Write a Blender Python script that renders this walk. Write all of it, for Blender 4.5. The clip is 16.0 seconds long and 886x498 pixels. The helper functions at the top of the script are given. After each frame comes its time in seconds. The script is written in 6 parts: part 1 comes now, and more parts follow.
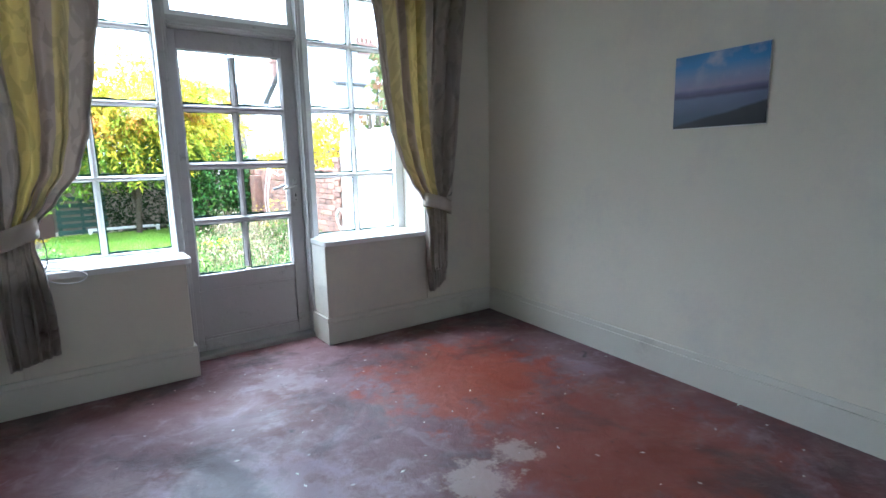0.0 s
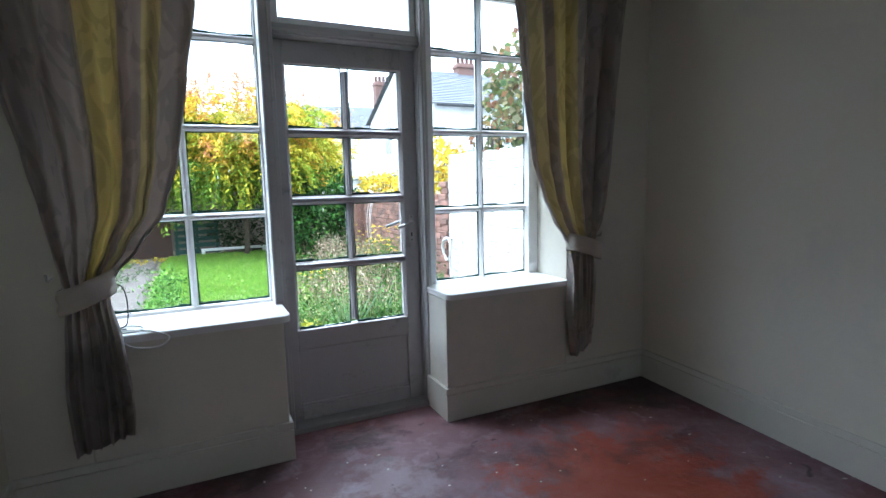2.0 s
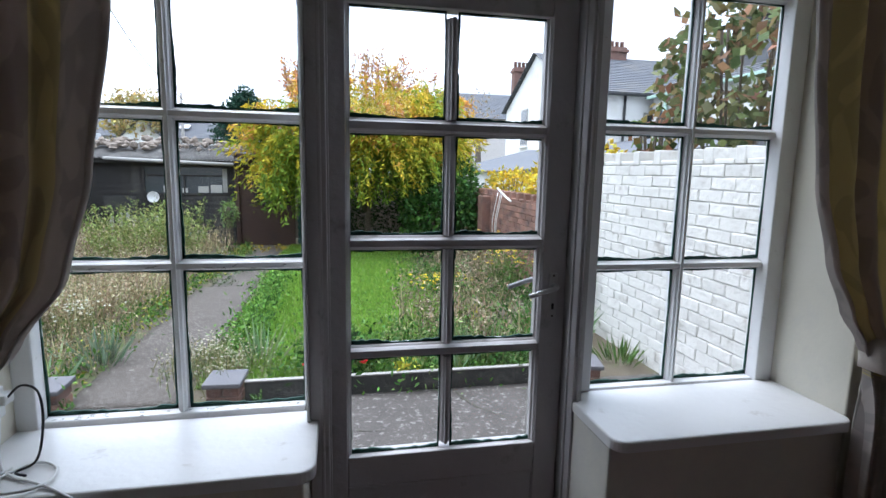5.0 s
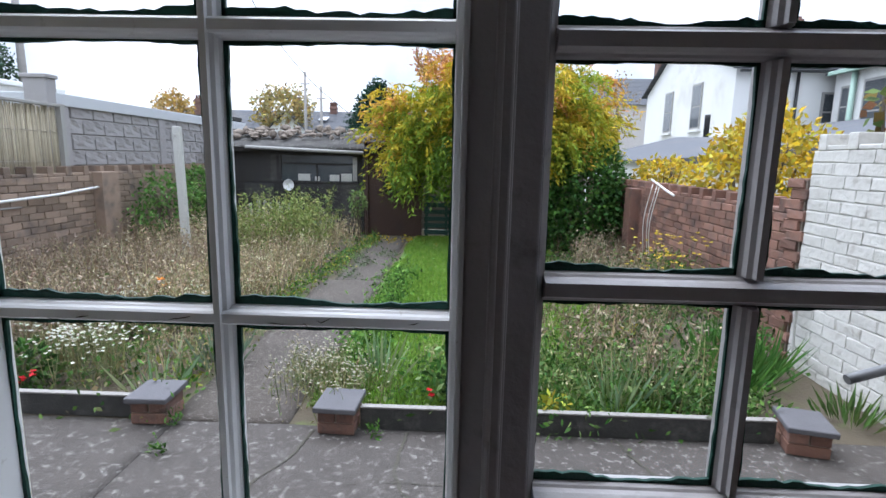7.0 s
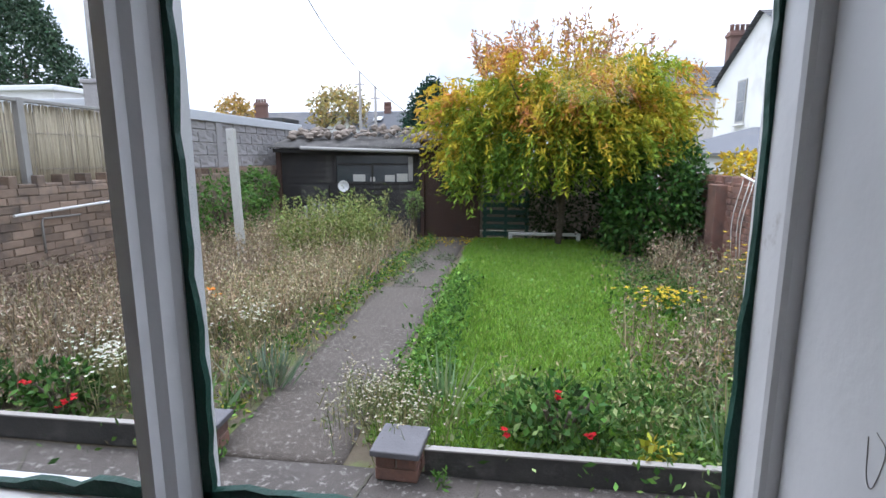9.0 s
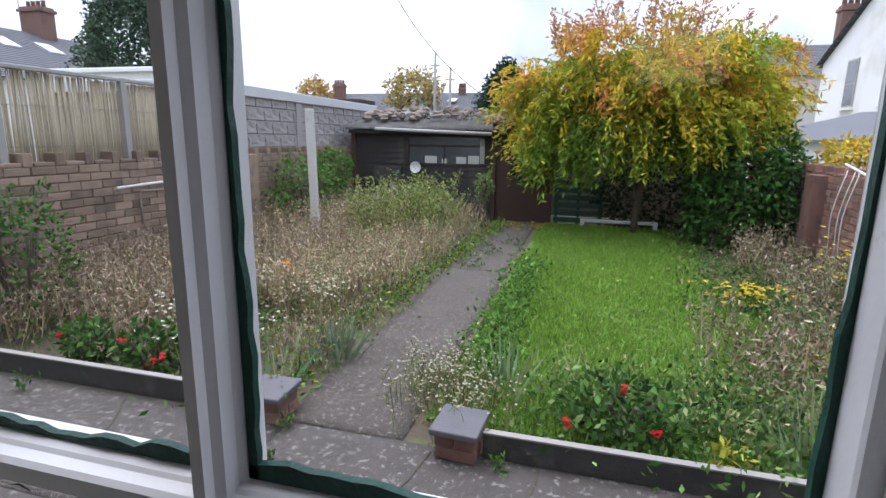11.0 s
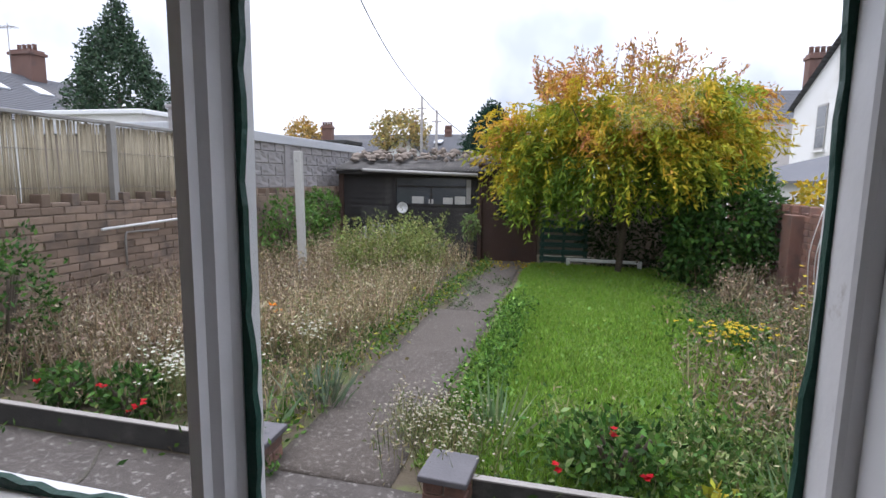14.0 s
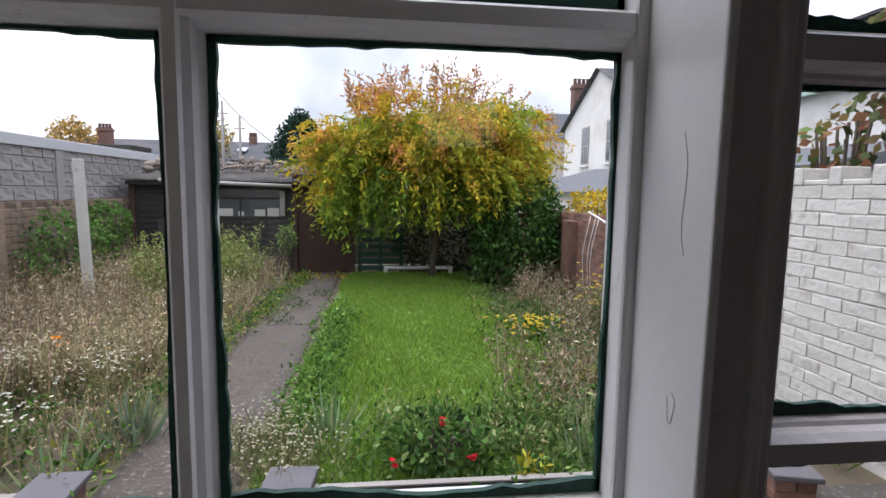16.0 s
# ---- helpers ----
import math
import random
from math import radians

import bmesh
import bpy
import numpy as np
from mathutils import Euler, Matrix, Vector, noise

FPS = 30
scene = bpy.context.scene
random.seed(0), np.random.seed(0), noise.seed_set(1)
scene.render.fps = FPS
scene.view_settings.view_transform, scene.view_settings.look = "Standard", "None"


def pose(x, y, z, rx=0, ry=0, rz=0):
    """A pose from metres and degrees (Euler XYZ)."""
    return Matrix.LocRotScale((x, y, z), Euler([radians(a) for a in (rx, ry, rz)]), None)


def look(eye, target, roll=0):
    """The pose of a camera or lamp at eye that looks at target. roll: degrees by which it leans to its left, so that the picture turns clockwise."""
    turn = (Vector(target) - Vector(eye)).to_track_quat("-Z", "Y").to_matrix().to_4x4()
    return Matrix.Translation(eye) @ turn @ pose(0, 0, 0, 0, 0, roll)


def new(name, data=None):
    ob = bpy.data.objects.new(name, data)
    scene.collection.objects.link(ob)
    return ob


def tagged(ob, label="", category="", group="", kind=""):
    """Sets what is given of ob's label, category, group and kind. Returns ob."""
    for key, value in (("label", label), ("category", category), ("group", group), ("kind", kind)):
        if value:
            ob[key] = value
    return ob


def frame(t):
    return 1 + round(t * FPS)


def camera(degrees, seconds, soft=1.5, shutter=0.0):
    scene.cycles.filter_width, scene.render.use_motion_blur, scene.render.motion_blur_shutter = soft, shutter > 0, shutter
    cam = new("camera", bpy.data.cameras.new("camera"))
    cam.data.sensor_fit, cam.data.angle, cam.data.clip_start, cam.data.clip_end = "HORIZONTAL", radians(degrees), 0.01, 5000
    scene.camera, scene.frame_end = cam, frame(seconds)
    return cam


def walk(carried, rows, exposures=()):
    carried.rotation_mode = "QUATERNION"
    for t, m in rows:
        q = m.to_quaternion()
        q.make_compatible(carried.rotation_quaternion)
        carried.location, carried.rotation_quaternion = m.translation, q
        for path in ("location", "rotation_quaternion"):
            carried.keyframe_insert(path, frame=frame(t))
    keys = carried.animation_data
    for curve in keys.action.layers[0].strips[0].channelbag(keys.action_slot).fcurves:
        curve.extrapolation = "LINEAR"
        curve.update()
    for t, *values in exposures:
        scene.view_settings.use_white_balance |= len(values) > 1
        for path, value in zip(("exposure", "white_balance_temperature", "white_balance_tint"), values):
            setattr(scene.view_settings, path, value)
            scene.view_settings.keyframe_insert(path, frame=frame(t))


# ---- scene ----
cam = camera(80.4, 16.0)
PATH = [
    (0, (0.07, -0.008, 1.2), (1.215, 1.599, 0.87), -1.3),
    (0.5, (0.095, 0.155, 1.227), (1.116, 1.846, 0.916), -0.6),
    (1, (0.049, 0.374, 1.277), (1.029, 2.093, 0.982), -0.8),
    (1.5, (0.108, 0.546, 1.252), (1.04, 2.296, 0.992), -1.4),
    (2, (0.231, 0.758, 1.284), (1.085, 2.549, 1.031), -1.3),
    (2.5, (0.313, 0.924, 1.262), (1.087, 2.753, 1.031), -0.4),
    (3, (0.366, 1.186, 1.32), (1.069, 3.044, 1.084), -0.1),
    (5.5, (0.685, 2.144, 1.425), (0.99, 4.097, 1.123), 1.1),
    (6, (0.672, 2.369, 1.413), (0.868, 4.337, 1.113), 0.8),
    (6.5, (0.655, 2.576, 1.421), (0.712, 4.551, 1.111), 0.7),
    (7, (0.573, 2.767, 1.389), (0.514, 4.737, 1.05), 1.2),
    (7.5, (0.477, 2.936, 1.415), (0.378, 4.905, 1.081), 0.9),
    (8, (0.454, 3.069, 1.418), (0.322, 5.036, 1.082), 0.5),
    (8.5, (0.448, 3.207, 1.417), (0.25, 5.169, 1.081), 0.2),
    (9, (0.432, 3.247, 1.394), (0.172, 5.2, 1.044), 0.0),
    (9.5, (0.435, 3.263, 1.388), (0.099, 5.201, 1.021), 0.2),
    (12, (0.444, 3.269, 1.400), (-0.108, 5.143, 0.971), 1.0),
    (12.5, (0.452, 3.249, 1.415), (-0.086, 5.139, 1.039), 0.8),
    (13, (0.451, 3.245, 1.421), (-0.075, 5.148, 1.104), 0.7),
    (13.5, (0.442, 3.255, 1.412), (-0.062, 5.169, 1.128), 1.1),
    (14, (0.438, 3.247, 1.412), (-0.035, 5.172, 1.143), 0.9),
    (14.5, (0.434, 3.212, 1.425), (0.042, 5.157, 1.172), 1.6),
    (15, (0.383, 3.151, 1.434), (0.205, 5.128, 1.195), 1.4),
    (15.5, (0.379, 3.095, 1.425), (0.465, 5.08, 1.195), 1.1),
    (16, (0.366, 3.108, 1.432), (0.59, 5.083, 1.211), 0.9),
]
walk(cam, [(t, look(eye, target, roll)) for t, eye, target, roll in PATH],
     exposures=[(0, 3.6, 5200, 5), (0.5, 3.35, 5200, 5), (1.0, 3.1, 5250, 5), (1.5, 2.85, 5250, 5), (2.0, 2.6, 5250, 6), (2.5, 2.35, 5300, 6), (3.0, 2.05, 5350, 7), (4.2, 1.55, 5500, 10), (5.5, 1.38, 5650, 13), (7.0, 1.1, 5700, 14), (8.5, 1.15, 5700, 15), (9.5, 1.0, 5800, 17), (12.0, 0.9, 5850, 19), (15.0, 0.8, 6100, 20), (16.0, 0.8, 6150, 20)])

# ---- sky and sun: high thin cloud, soft light ----
world = bpy.data.worlds.new("overcast_sky")
scene.world = world
world.use_nodes = True
wn, wl = world.node_tree.nodes, world.node_tree.links
wn.clear()
w_out = wn.new("ShaderNodeOutputWorld")
w_bg = wn.new("ShaderNodeBackground")
w_sky = wn.new("ShaderNodeTexSky")
w_sky.sky_type = "NISHITA"
w_sky.sun_disc = False
w_sky.sun_elevation = radians(58)
w_sky.sun_rotation = radians(-60)
w_sky.dust_density = 3.0
w_mix = wn.new("ShaderNodeMix")
w_mix.data_type = "RGBA"
w_mix.inputs[0].default_value = 0.88
w_co = wn.new("ShaderNodeTexCoord")
w_noise = wn.new("ShaderNodeTexNoise")
w_noise.inputs["Scale"].default_value = 3.0
w_noise.inputs["Detail"].default_value = 5.0
w_ramp = wn.new("ShaderNodeValToRGB")
w_ramp.color_ramp.elements[0].position = 0.38
w_ramp.color_ramp.elements[0].color = (5.2, 5.5, 6.0, 1)
w_ramp.color_ramp.elements[1].position = 0.66
w_ramp.color_ramp.elements[1].color = (11.6, 11.8, 12.0, 1)
wl.new(w_co.outputs["Generated"], w_noise.inputs["Vector"])
wl.new(w_noise.outputs[0], w_ramp.inputs[0])
wl.new(w_sky.outputs[0], w_mix.inputs[6])
wl.new(w_ramp.outputs[0], w_mix.inputs[7])
wl.new(w_mix.outputs[2], w_bg.inputs[0])
# an overcast sky is brighter overhead than at the horizon
w_sep = wn.new("ShaderNodeSeparateXYZ")
wl.new(w_co.outputs["Generated"], w_sep.inputs[0])
w_up = wn.new("ShaderNodeMapRange")
w_up.inputs[1].default_value, w_up.inputs[2].default_value = 0.0, 1.0
w_up.inputs[3].default_value, w_up.inputs[4].default_value = 0.075, 0.20
wl.new(w_sep.outputs[2], w_up.inputs[0])
wl.new(w_up.outputs[0], w_bg.inputs[1])
wl.new(w_bg.outputs[0], w_out.inputs[0])

sun_data = bpy.data.lights.new("sun", "SUN")
sun_data.energy = 1.5
sun_data.angle = radians(40)
sun_data.color = (1.0, 0.96, 0.9)
sun = new("sun", sun_data)
sun.matrix_world = look((-3.5, 9.5, 14), (0, 7, 0))


# ---- materials ----
def material(name, c1, c2, rough=0.7, scale=4.0, bump=0.2, bump_scale=60.0, metal=0.0, stain=None, stain_scale=1.3,
             stain_at=(0.52, 0.66), random_tone=0.0, translucent=0.0, gloss=0.4):
    """Two tones in a coarse noise, a stain colour in a second noise, and a fine relief."""
    m = bpy.data.materials.new(name)
    m.use_nodes = True
    n, l = m.node_tree.nodes, m.node_tree.links
    b = n["Principled BSDF"]
    b.inputs["Roughness"].default_value = rough
    b.inputs["Metallic"].default_value = metal
    b.inputs["Specular IOR Level"].default_value = gloss
    # pieces that share one mesh take their pattern from where they lie
    if random_tone:
        where = n.new("ShaderNodeNewGeometry").outputs["Position"]
    else:
        where = n.new("ShaderNodeTexCoord").outputs["Object"]
    na = n.new("ShaderNodeTexNoise")
    na.inputs["Scale"].default_value = scale
    na.inputs["Detail"].default_value = 8.0
    na.inputs["Roughness"].default_value = 0.65
    l.new(where, na.inputs["Vector"])
    mix = n.new("ShaderNodeMix")
    mix.data_type = "RGBA"
    mix.inputs[6].default_value = (*c1, 1)
    mix.inputs[7].default_value = (*c2, 1)
    l.new(na.outputs[0], mix.inputs[0])
    last = mix.outputs[2]
    if stain:
        nb = n.new("ShaderNodeTexNoise")
        nb.inputs["Scale"].default_value = stain_scale
        nb.inputs["Detail"].default_value = 9.0
        nb.inputs["Roughness"].default_value = 0.7
        l.new(where, nb.inputs["Vector"])
        r = n.new("ShaderNodeMapRange")
        r.inputs[1].default_value, r.inputs[2].default_value = stain_at
        l.new(nb.outputs[0], r.inputs[0])
        mx = n.new("ShaderNodeMix")
        mx.data_type = "RGBA"
        mx.inputs[7].default_value = (*stain, 1)
        l.new(r.outputs[0], mx.inputs[0])
        l.new(last, mx.inputs[6])
        last = mx.outputs[2]
    if random_tone:
        info = n.new("ShaderNodeObjectInfo")
        hsv = n.new("ShaderNodeHueSaturation")
        mr = n.new("ShaderNodeMapRange")
        mr.inputs[3].default_value, mr.inputs[4].default_value = 1 - random_tone, 1 + random_tone
        l.new(info.outputs["Random"], mr.inputs[0])
        l.new(mr.outputs[0], hsv.inputs["Value"])
        l.new(last, hsv.inputs["Color"])
        last = hsv.outputs[0]
    l.new(last, b.inputs["Base Color"])
    if bump:
        nc = n.new("ShaderNodeTexNoise")
        nc.inputs["Scale"].default_value = bump_scale
        nc.inputs["Detail"].default_value = 6.0
        l.new(where, nc.inputs["Vector"])
        bp = n.new("ShaderNodeBump")
        bp.inputs["Strength"].default_value = bump
        bp.inputs["Distance"].default_value = 0.01
        l.new(nc.outputs[0], bp.inputs["Height"])
        l.new(bp.outputs[0], b.inputs["Normal"])
    if translucent:
        tr = n.new("ShaderNodeBsdfTranslucent")
        l.new(last, tr.inputs[0])
        ms = n.new("ShaderNodeMixShader")
        ms.inputs[0].default_value = translucent
        l.new(b.outputs[0], ms.inputs[1])
        l.new(tr.outputs[0], ms.inputs[2])
        l.new(ms.outputs[0], n["Material Output"].inputs[0])
    return m


def leaf_material(name, translucent=0.3):
    """Takes the colour that each leaf was given."""
    m = bpy.data.materials.new(name)
    m.use_nodes = True
    n, l = m.node_tree.nodes, m.node_tree.links
    b = n["Principled BSDF"]
    b.inputs["Roughness"].default_value = 0.6
    b.inputs["Specular IOR Level"].default_value = 0.12
    at = n.new("ShaderNodeAttribute")
    at.attribute_name = "tint"
    l.new(at.outputs["Color"], b.inputs["Base Color"])
    tr = n.new("ShaderNodeBsdfTranslucent")
    l.new(at.outputs["Color"], tr.inputs[0])
    ms = n.new("ShaderNodeMixShader")
    ms.inputs[0].default_value = translucent
    l.new(b.outputs[0], ms.inputs[1])
    l.new(tr.outputs[0], ms.inputs[2])
    l.new(ms.outputs[0], n["Material Output"].inputs[0])
    return m


def floor_material():
    """Red oxide paint on concrete, worn to mauve and dust, with bare patches, darker along the window wall."""
    m = bpy.data.materials.new("red_floor_paint")
    m.use_nodes = True
    n, l = m.node_tree.nodes, m.node_tree.links
    b = n["Principled BSDF"]
    co = n.new("ShaderNodeTexCoord")

    def noise_mask(scale, lo, hi, detail=9.0, distort=0.6, offset=(0, 0, 0)):
        mp = n.new("ShaderNodeMapping")
        mp.inputs["Location"].default_value = offset
        l.new(co.outputs["Object"], mp.inputs["Vector"])
        t = n.new("ShaderNodeTexNoise")
        t.inputs["Scale"].default_value = scale
        t.inputs["Detail"].default_value = detail
        t.inputs["Roughness"].default_value = 0.65
        t.inputs["Distortion"].default_value = distort
        l.new(mp.outputs[0], t.inputs["Vector"])
        r = n.new("ShaderNodeMapRange")
        r.inputs[1].default_value, r.inputs[2].default_value = lo, hi
        l.new(t.outputs[0], r.inputs[0])
        return r.outputs[0]

    def blob_mask(x, y, radius, rag=0.25, soft=0.03):
        """A patch of ragged outline about a place."""
        t = n.new("ShaderNodeTexNoise")
        t.inputs["Scale"].default_value = 7.0
        t.inputs["Detail"].default_value = 9.0
        t.inputs["Roughness"].default_value = 0.68
        l.new(co.outputs["Object"], t.inputs["Vector"])
        d = n.new("ShaderNodeVectorMath")
        d.operation = "DISTANCE"
        d.inputs[1].default_value = (x, y, 0)
        l.new(co.outputs["Object"], d.inputs[0])
        a = n.new("ShaderNodeMath")
        a.operation = "MULTIPLY_ADD"
        a.inputs[1].default_value = 2 * rag
        l.new(t.outputs[0], a.inputs[0])
        l.new(d.outputs["Value"], a.inputs[2])
        r = n.new("ShaderNodeMapRange")
        r.inputs[1].default_value, r.inputs[2].default_value = radius + rag, radius + rag - soft
        l.new(a.outputs[0], r.inputs[0])
        return r.outputs[0]

    def over(base, colour, mask, amount=1.0):
        mul = n.new("ShaderNodeMath")
        mul.operation = "MULTIPLY"
        mul.inputs[1].default_value = amount
        l.new(mask, mul.inputs[0])
        mx = n.new("ShaderNodeMix")
        mx.data_type = "RGBA"
        l.new(mul.outputs[0], mx.inputs[0])
        if isinstance(base, tuple):
            mx.inputs[6].default_value = (*base, 1)
        else:
            l.new(base, mx.inputs[6])
        mx.inputs[7].default_value = (*colour, 1)
        return mx.outputs[2]

    c = over((0.133, 0.046, 0.044), (0.183, 0.102, 0.116), noise_mask(1.1, 0.40, 0.60))
    c = over(c, (0.265, 0.185, 0.218), noise_mask(2.2, 0.52, 0.68, offset=(3, 1, 0)), 0.85)
    c = over(c, (0.281, 0.205, 0.238), noise_mask(7.0, 0.56, 0.66, offset=(4, 8, 0)), 0.6)
    c = over(c, (0.34, 0.245, 0.30), blob_mask(0.55, 1.75, 0.55, 0.9, 0.35), 0.6)
    c = over(c, (0.28, 0.20, 0.235), blob_mask(2.45, 1.9, 0.18, 0.7, 0.2), 0.6)
    c = over(c, (0.27, 0.048, 0.02), blob_mask(1.8, 2.25, 0.62, 0.8, 0.25), 0.9)
    c = over(c, (0.20, 0.04, 0.022), blob_mask(1.85, 1.25, 0.72, 0.8, 0.3), 0.8)
    c = over(c, (0.055, 0.033, 0.034), noise_mask(1.6, 0.53, 0.66, offset=(7, 2, 0)), 0.8)
    # darker patch near the north-east corner
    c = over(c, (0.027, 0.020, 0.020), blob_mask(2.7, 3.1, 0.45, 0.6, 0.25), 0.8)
    c = over(c, (0.312, 0.251, 0.272), blob_mask(0.95, 2.80, 0.22, 0.6, 0.15), 0.55)
    c = over(c, (0.406, 0.317, 0.286), blob_mask(1.2, 1.40, 0.15, 0.30, 0.05), 0.75)
    c = over(c, (0.390, 0.304, 0.272), blob_mask(1.46, 1.48, 0.10, 0.26, 0.05), 0.75)
    # row of ragged dark patches along the foot of the window wall
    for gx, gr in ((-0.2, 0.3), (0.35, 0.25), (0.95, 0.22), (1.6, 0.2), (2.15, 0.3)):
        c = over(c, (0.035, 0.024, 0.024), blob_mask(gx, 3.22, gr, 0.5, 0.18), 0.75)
    c = over(c, (0.039, 0.026, 0.027), noise_mask(6.0, 0.64, 0.70, offset=(1, 9, 0)), 0.85)
    c = over(c, (0.390, 0.304, 0.306), noise_mask(21.0, 0.69, 0.74, detail=4, offset=(5, 5, 0)), 0.6)
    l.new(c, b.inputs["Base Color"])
    rr = n.new("ShaderNodeMapRange")
    rr.inputs[3].default_value, rr.inputs[4].default_value = 0.35, 0.75
    l.new(noise_mask(2.5, 0.35, 0.65), rr.inputs[0])
    l.new(rr.outputs[0], b.inputs["Roughness"])
    bp = n.new("ShaderNodeBump")
    bp.inputs["Strength"].default_value = 0.35
    bp.inputs["Distance"].default_value = 0.008
    l.new(noise_mask(9.0, 0.3, 0.7, offset=(2, 2, 2)), bp.inputs["Height"])
    l.new(bp.outputs[0], b.inputs["Normal"])
    return m


def glass_material(name, tint=(0.97, 0.985, 0.98), gloss=0.012):
    m = bpy.data.materials.new(name)
    m.use_nodes = True
    n, l = m.node_tree.nodes, m.node_tree.links
    n.remove(n["Principled BSDF"])
    t = n.new("ShaderNodeBsdfTransparent")
    t.inputs[0].default_value = (*tint, 1)
    g = n.new("ShaderNodeBsdfGlossy")
    g.inputs["Roughness"].default_value = 0.03
    ms = n.new("ShaderNodeMixShader")
    ms.inputs[0].default_value = gloss
    l.new(t.outputs[0], ms.inputs[1])
    l.new(g.outputs[0], ms.inputs[2])
    l.new(ms.outputs[0], n["Material Output"].inputs[0])
    return m


def curtain_material():
    """Cream, gold and mauve stripes with a woven scroll figure."""
    m = bpy.data.materials.new("striped_damask")
    m.use_nodes = True
    n, l = m.node_tree.nodes, m.node_tree.links
    b = n["Principled BSDF"]
    b.inputs["Roughness"].default_value = 0.75
    uv = n.new("ShaderNodeUVMap")
    uv.uv_map = "cloth"
    sep = n.new("ShaderNodeSeparateXYZ")
    l.new(uv.outputs[0], sep.inputs[0])
    fr = n.new("ShaderNodeMath")
    fr.operation = "FRACT"
    l.new(sep.outputs[0], fr.inputs[0])
    ramp = n.new("ShaderNodeValToRGB")
    ramp.color_ramp.interpolation = "CONSTANT"
    stops = [(0.0, (0.50, 0.445, 0.40)), (0.44, (0.66, 0.57, 0.30)), (0.64, (0.47, 0.40, 0.36)), (0.73, (0.62, 0.54, 0.32)), (0.85, (0.49, 0.43, 0.385))]
    ramp.color_ramp.elements[0].color = (*stops[0][1], 1)
    ramp.color_ramp.elements[1].position, ramp.color_ramp.elements[1].color = stops[1][0], (*stops[1][1], 1)
    for p, col in stops[2:]:
        e = ramp.color_ramp.elements.new(p)
        e.color = (*col, 1)
    l.new(fr.outputs[0], ramp.inputs[0])
    wv = n.new("ShaderNodeTexNoise")
    wv.inputs["Scale"].default_value = 7.0
    wv.inputs["Distortion"].default_value = 3.0
    wv.inputs["Detail"].default_value = 1.0
    l.new(uv.outputs[0], wv.inputs["Vector"])
    mr = n.new("ShaderNodeMapRange")
    mr.inputs[1].default_value, mr.inputs[2].default_value = 0.52, 0.56
    mr.inputs[3].default_value, mr.inputs[4].default_value = 1.0, 0.82
    l.new(wv.outputs[0], mr.inputs[0])
    hs = n.new("ShaderNodeHueSaturation")
    l.new(ramp.outputs[0], hs.inputs["Color"])
    l.new(mr.outputs[0], hs.inputs["Value"])
    l.new(hs.outputs[0], b.inputs["Base Color"])
    tr = n.new("ShaderNodeBsdfTranslucent")
    l.new(hs.outputs[0], tr.inputs[0])
    ms = n.new("ShaderNodeMixShader")
    ms.inputs[0].default_value = 0.42
    l.new(b.outputs[0], ms.inputs[1])
    l.new(tr.outputs[0], ms.inputs[2])
    l.new(ms.outputs[0], n["Material Output"].inputs[0])
    return m


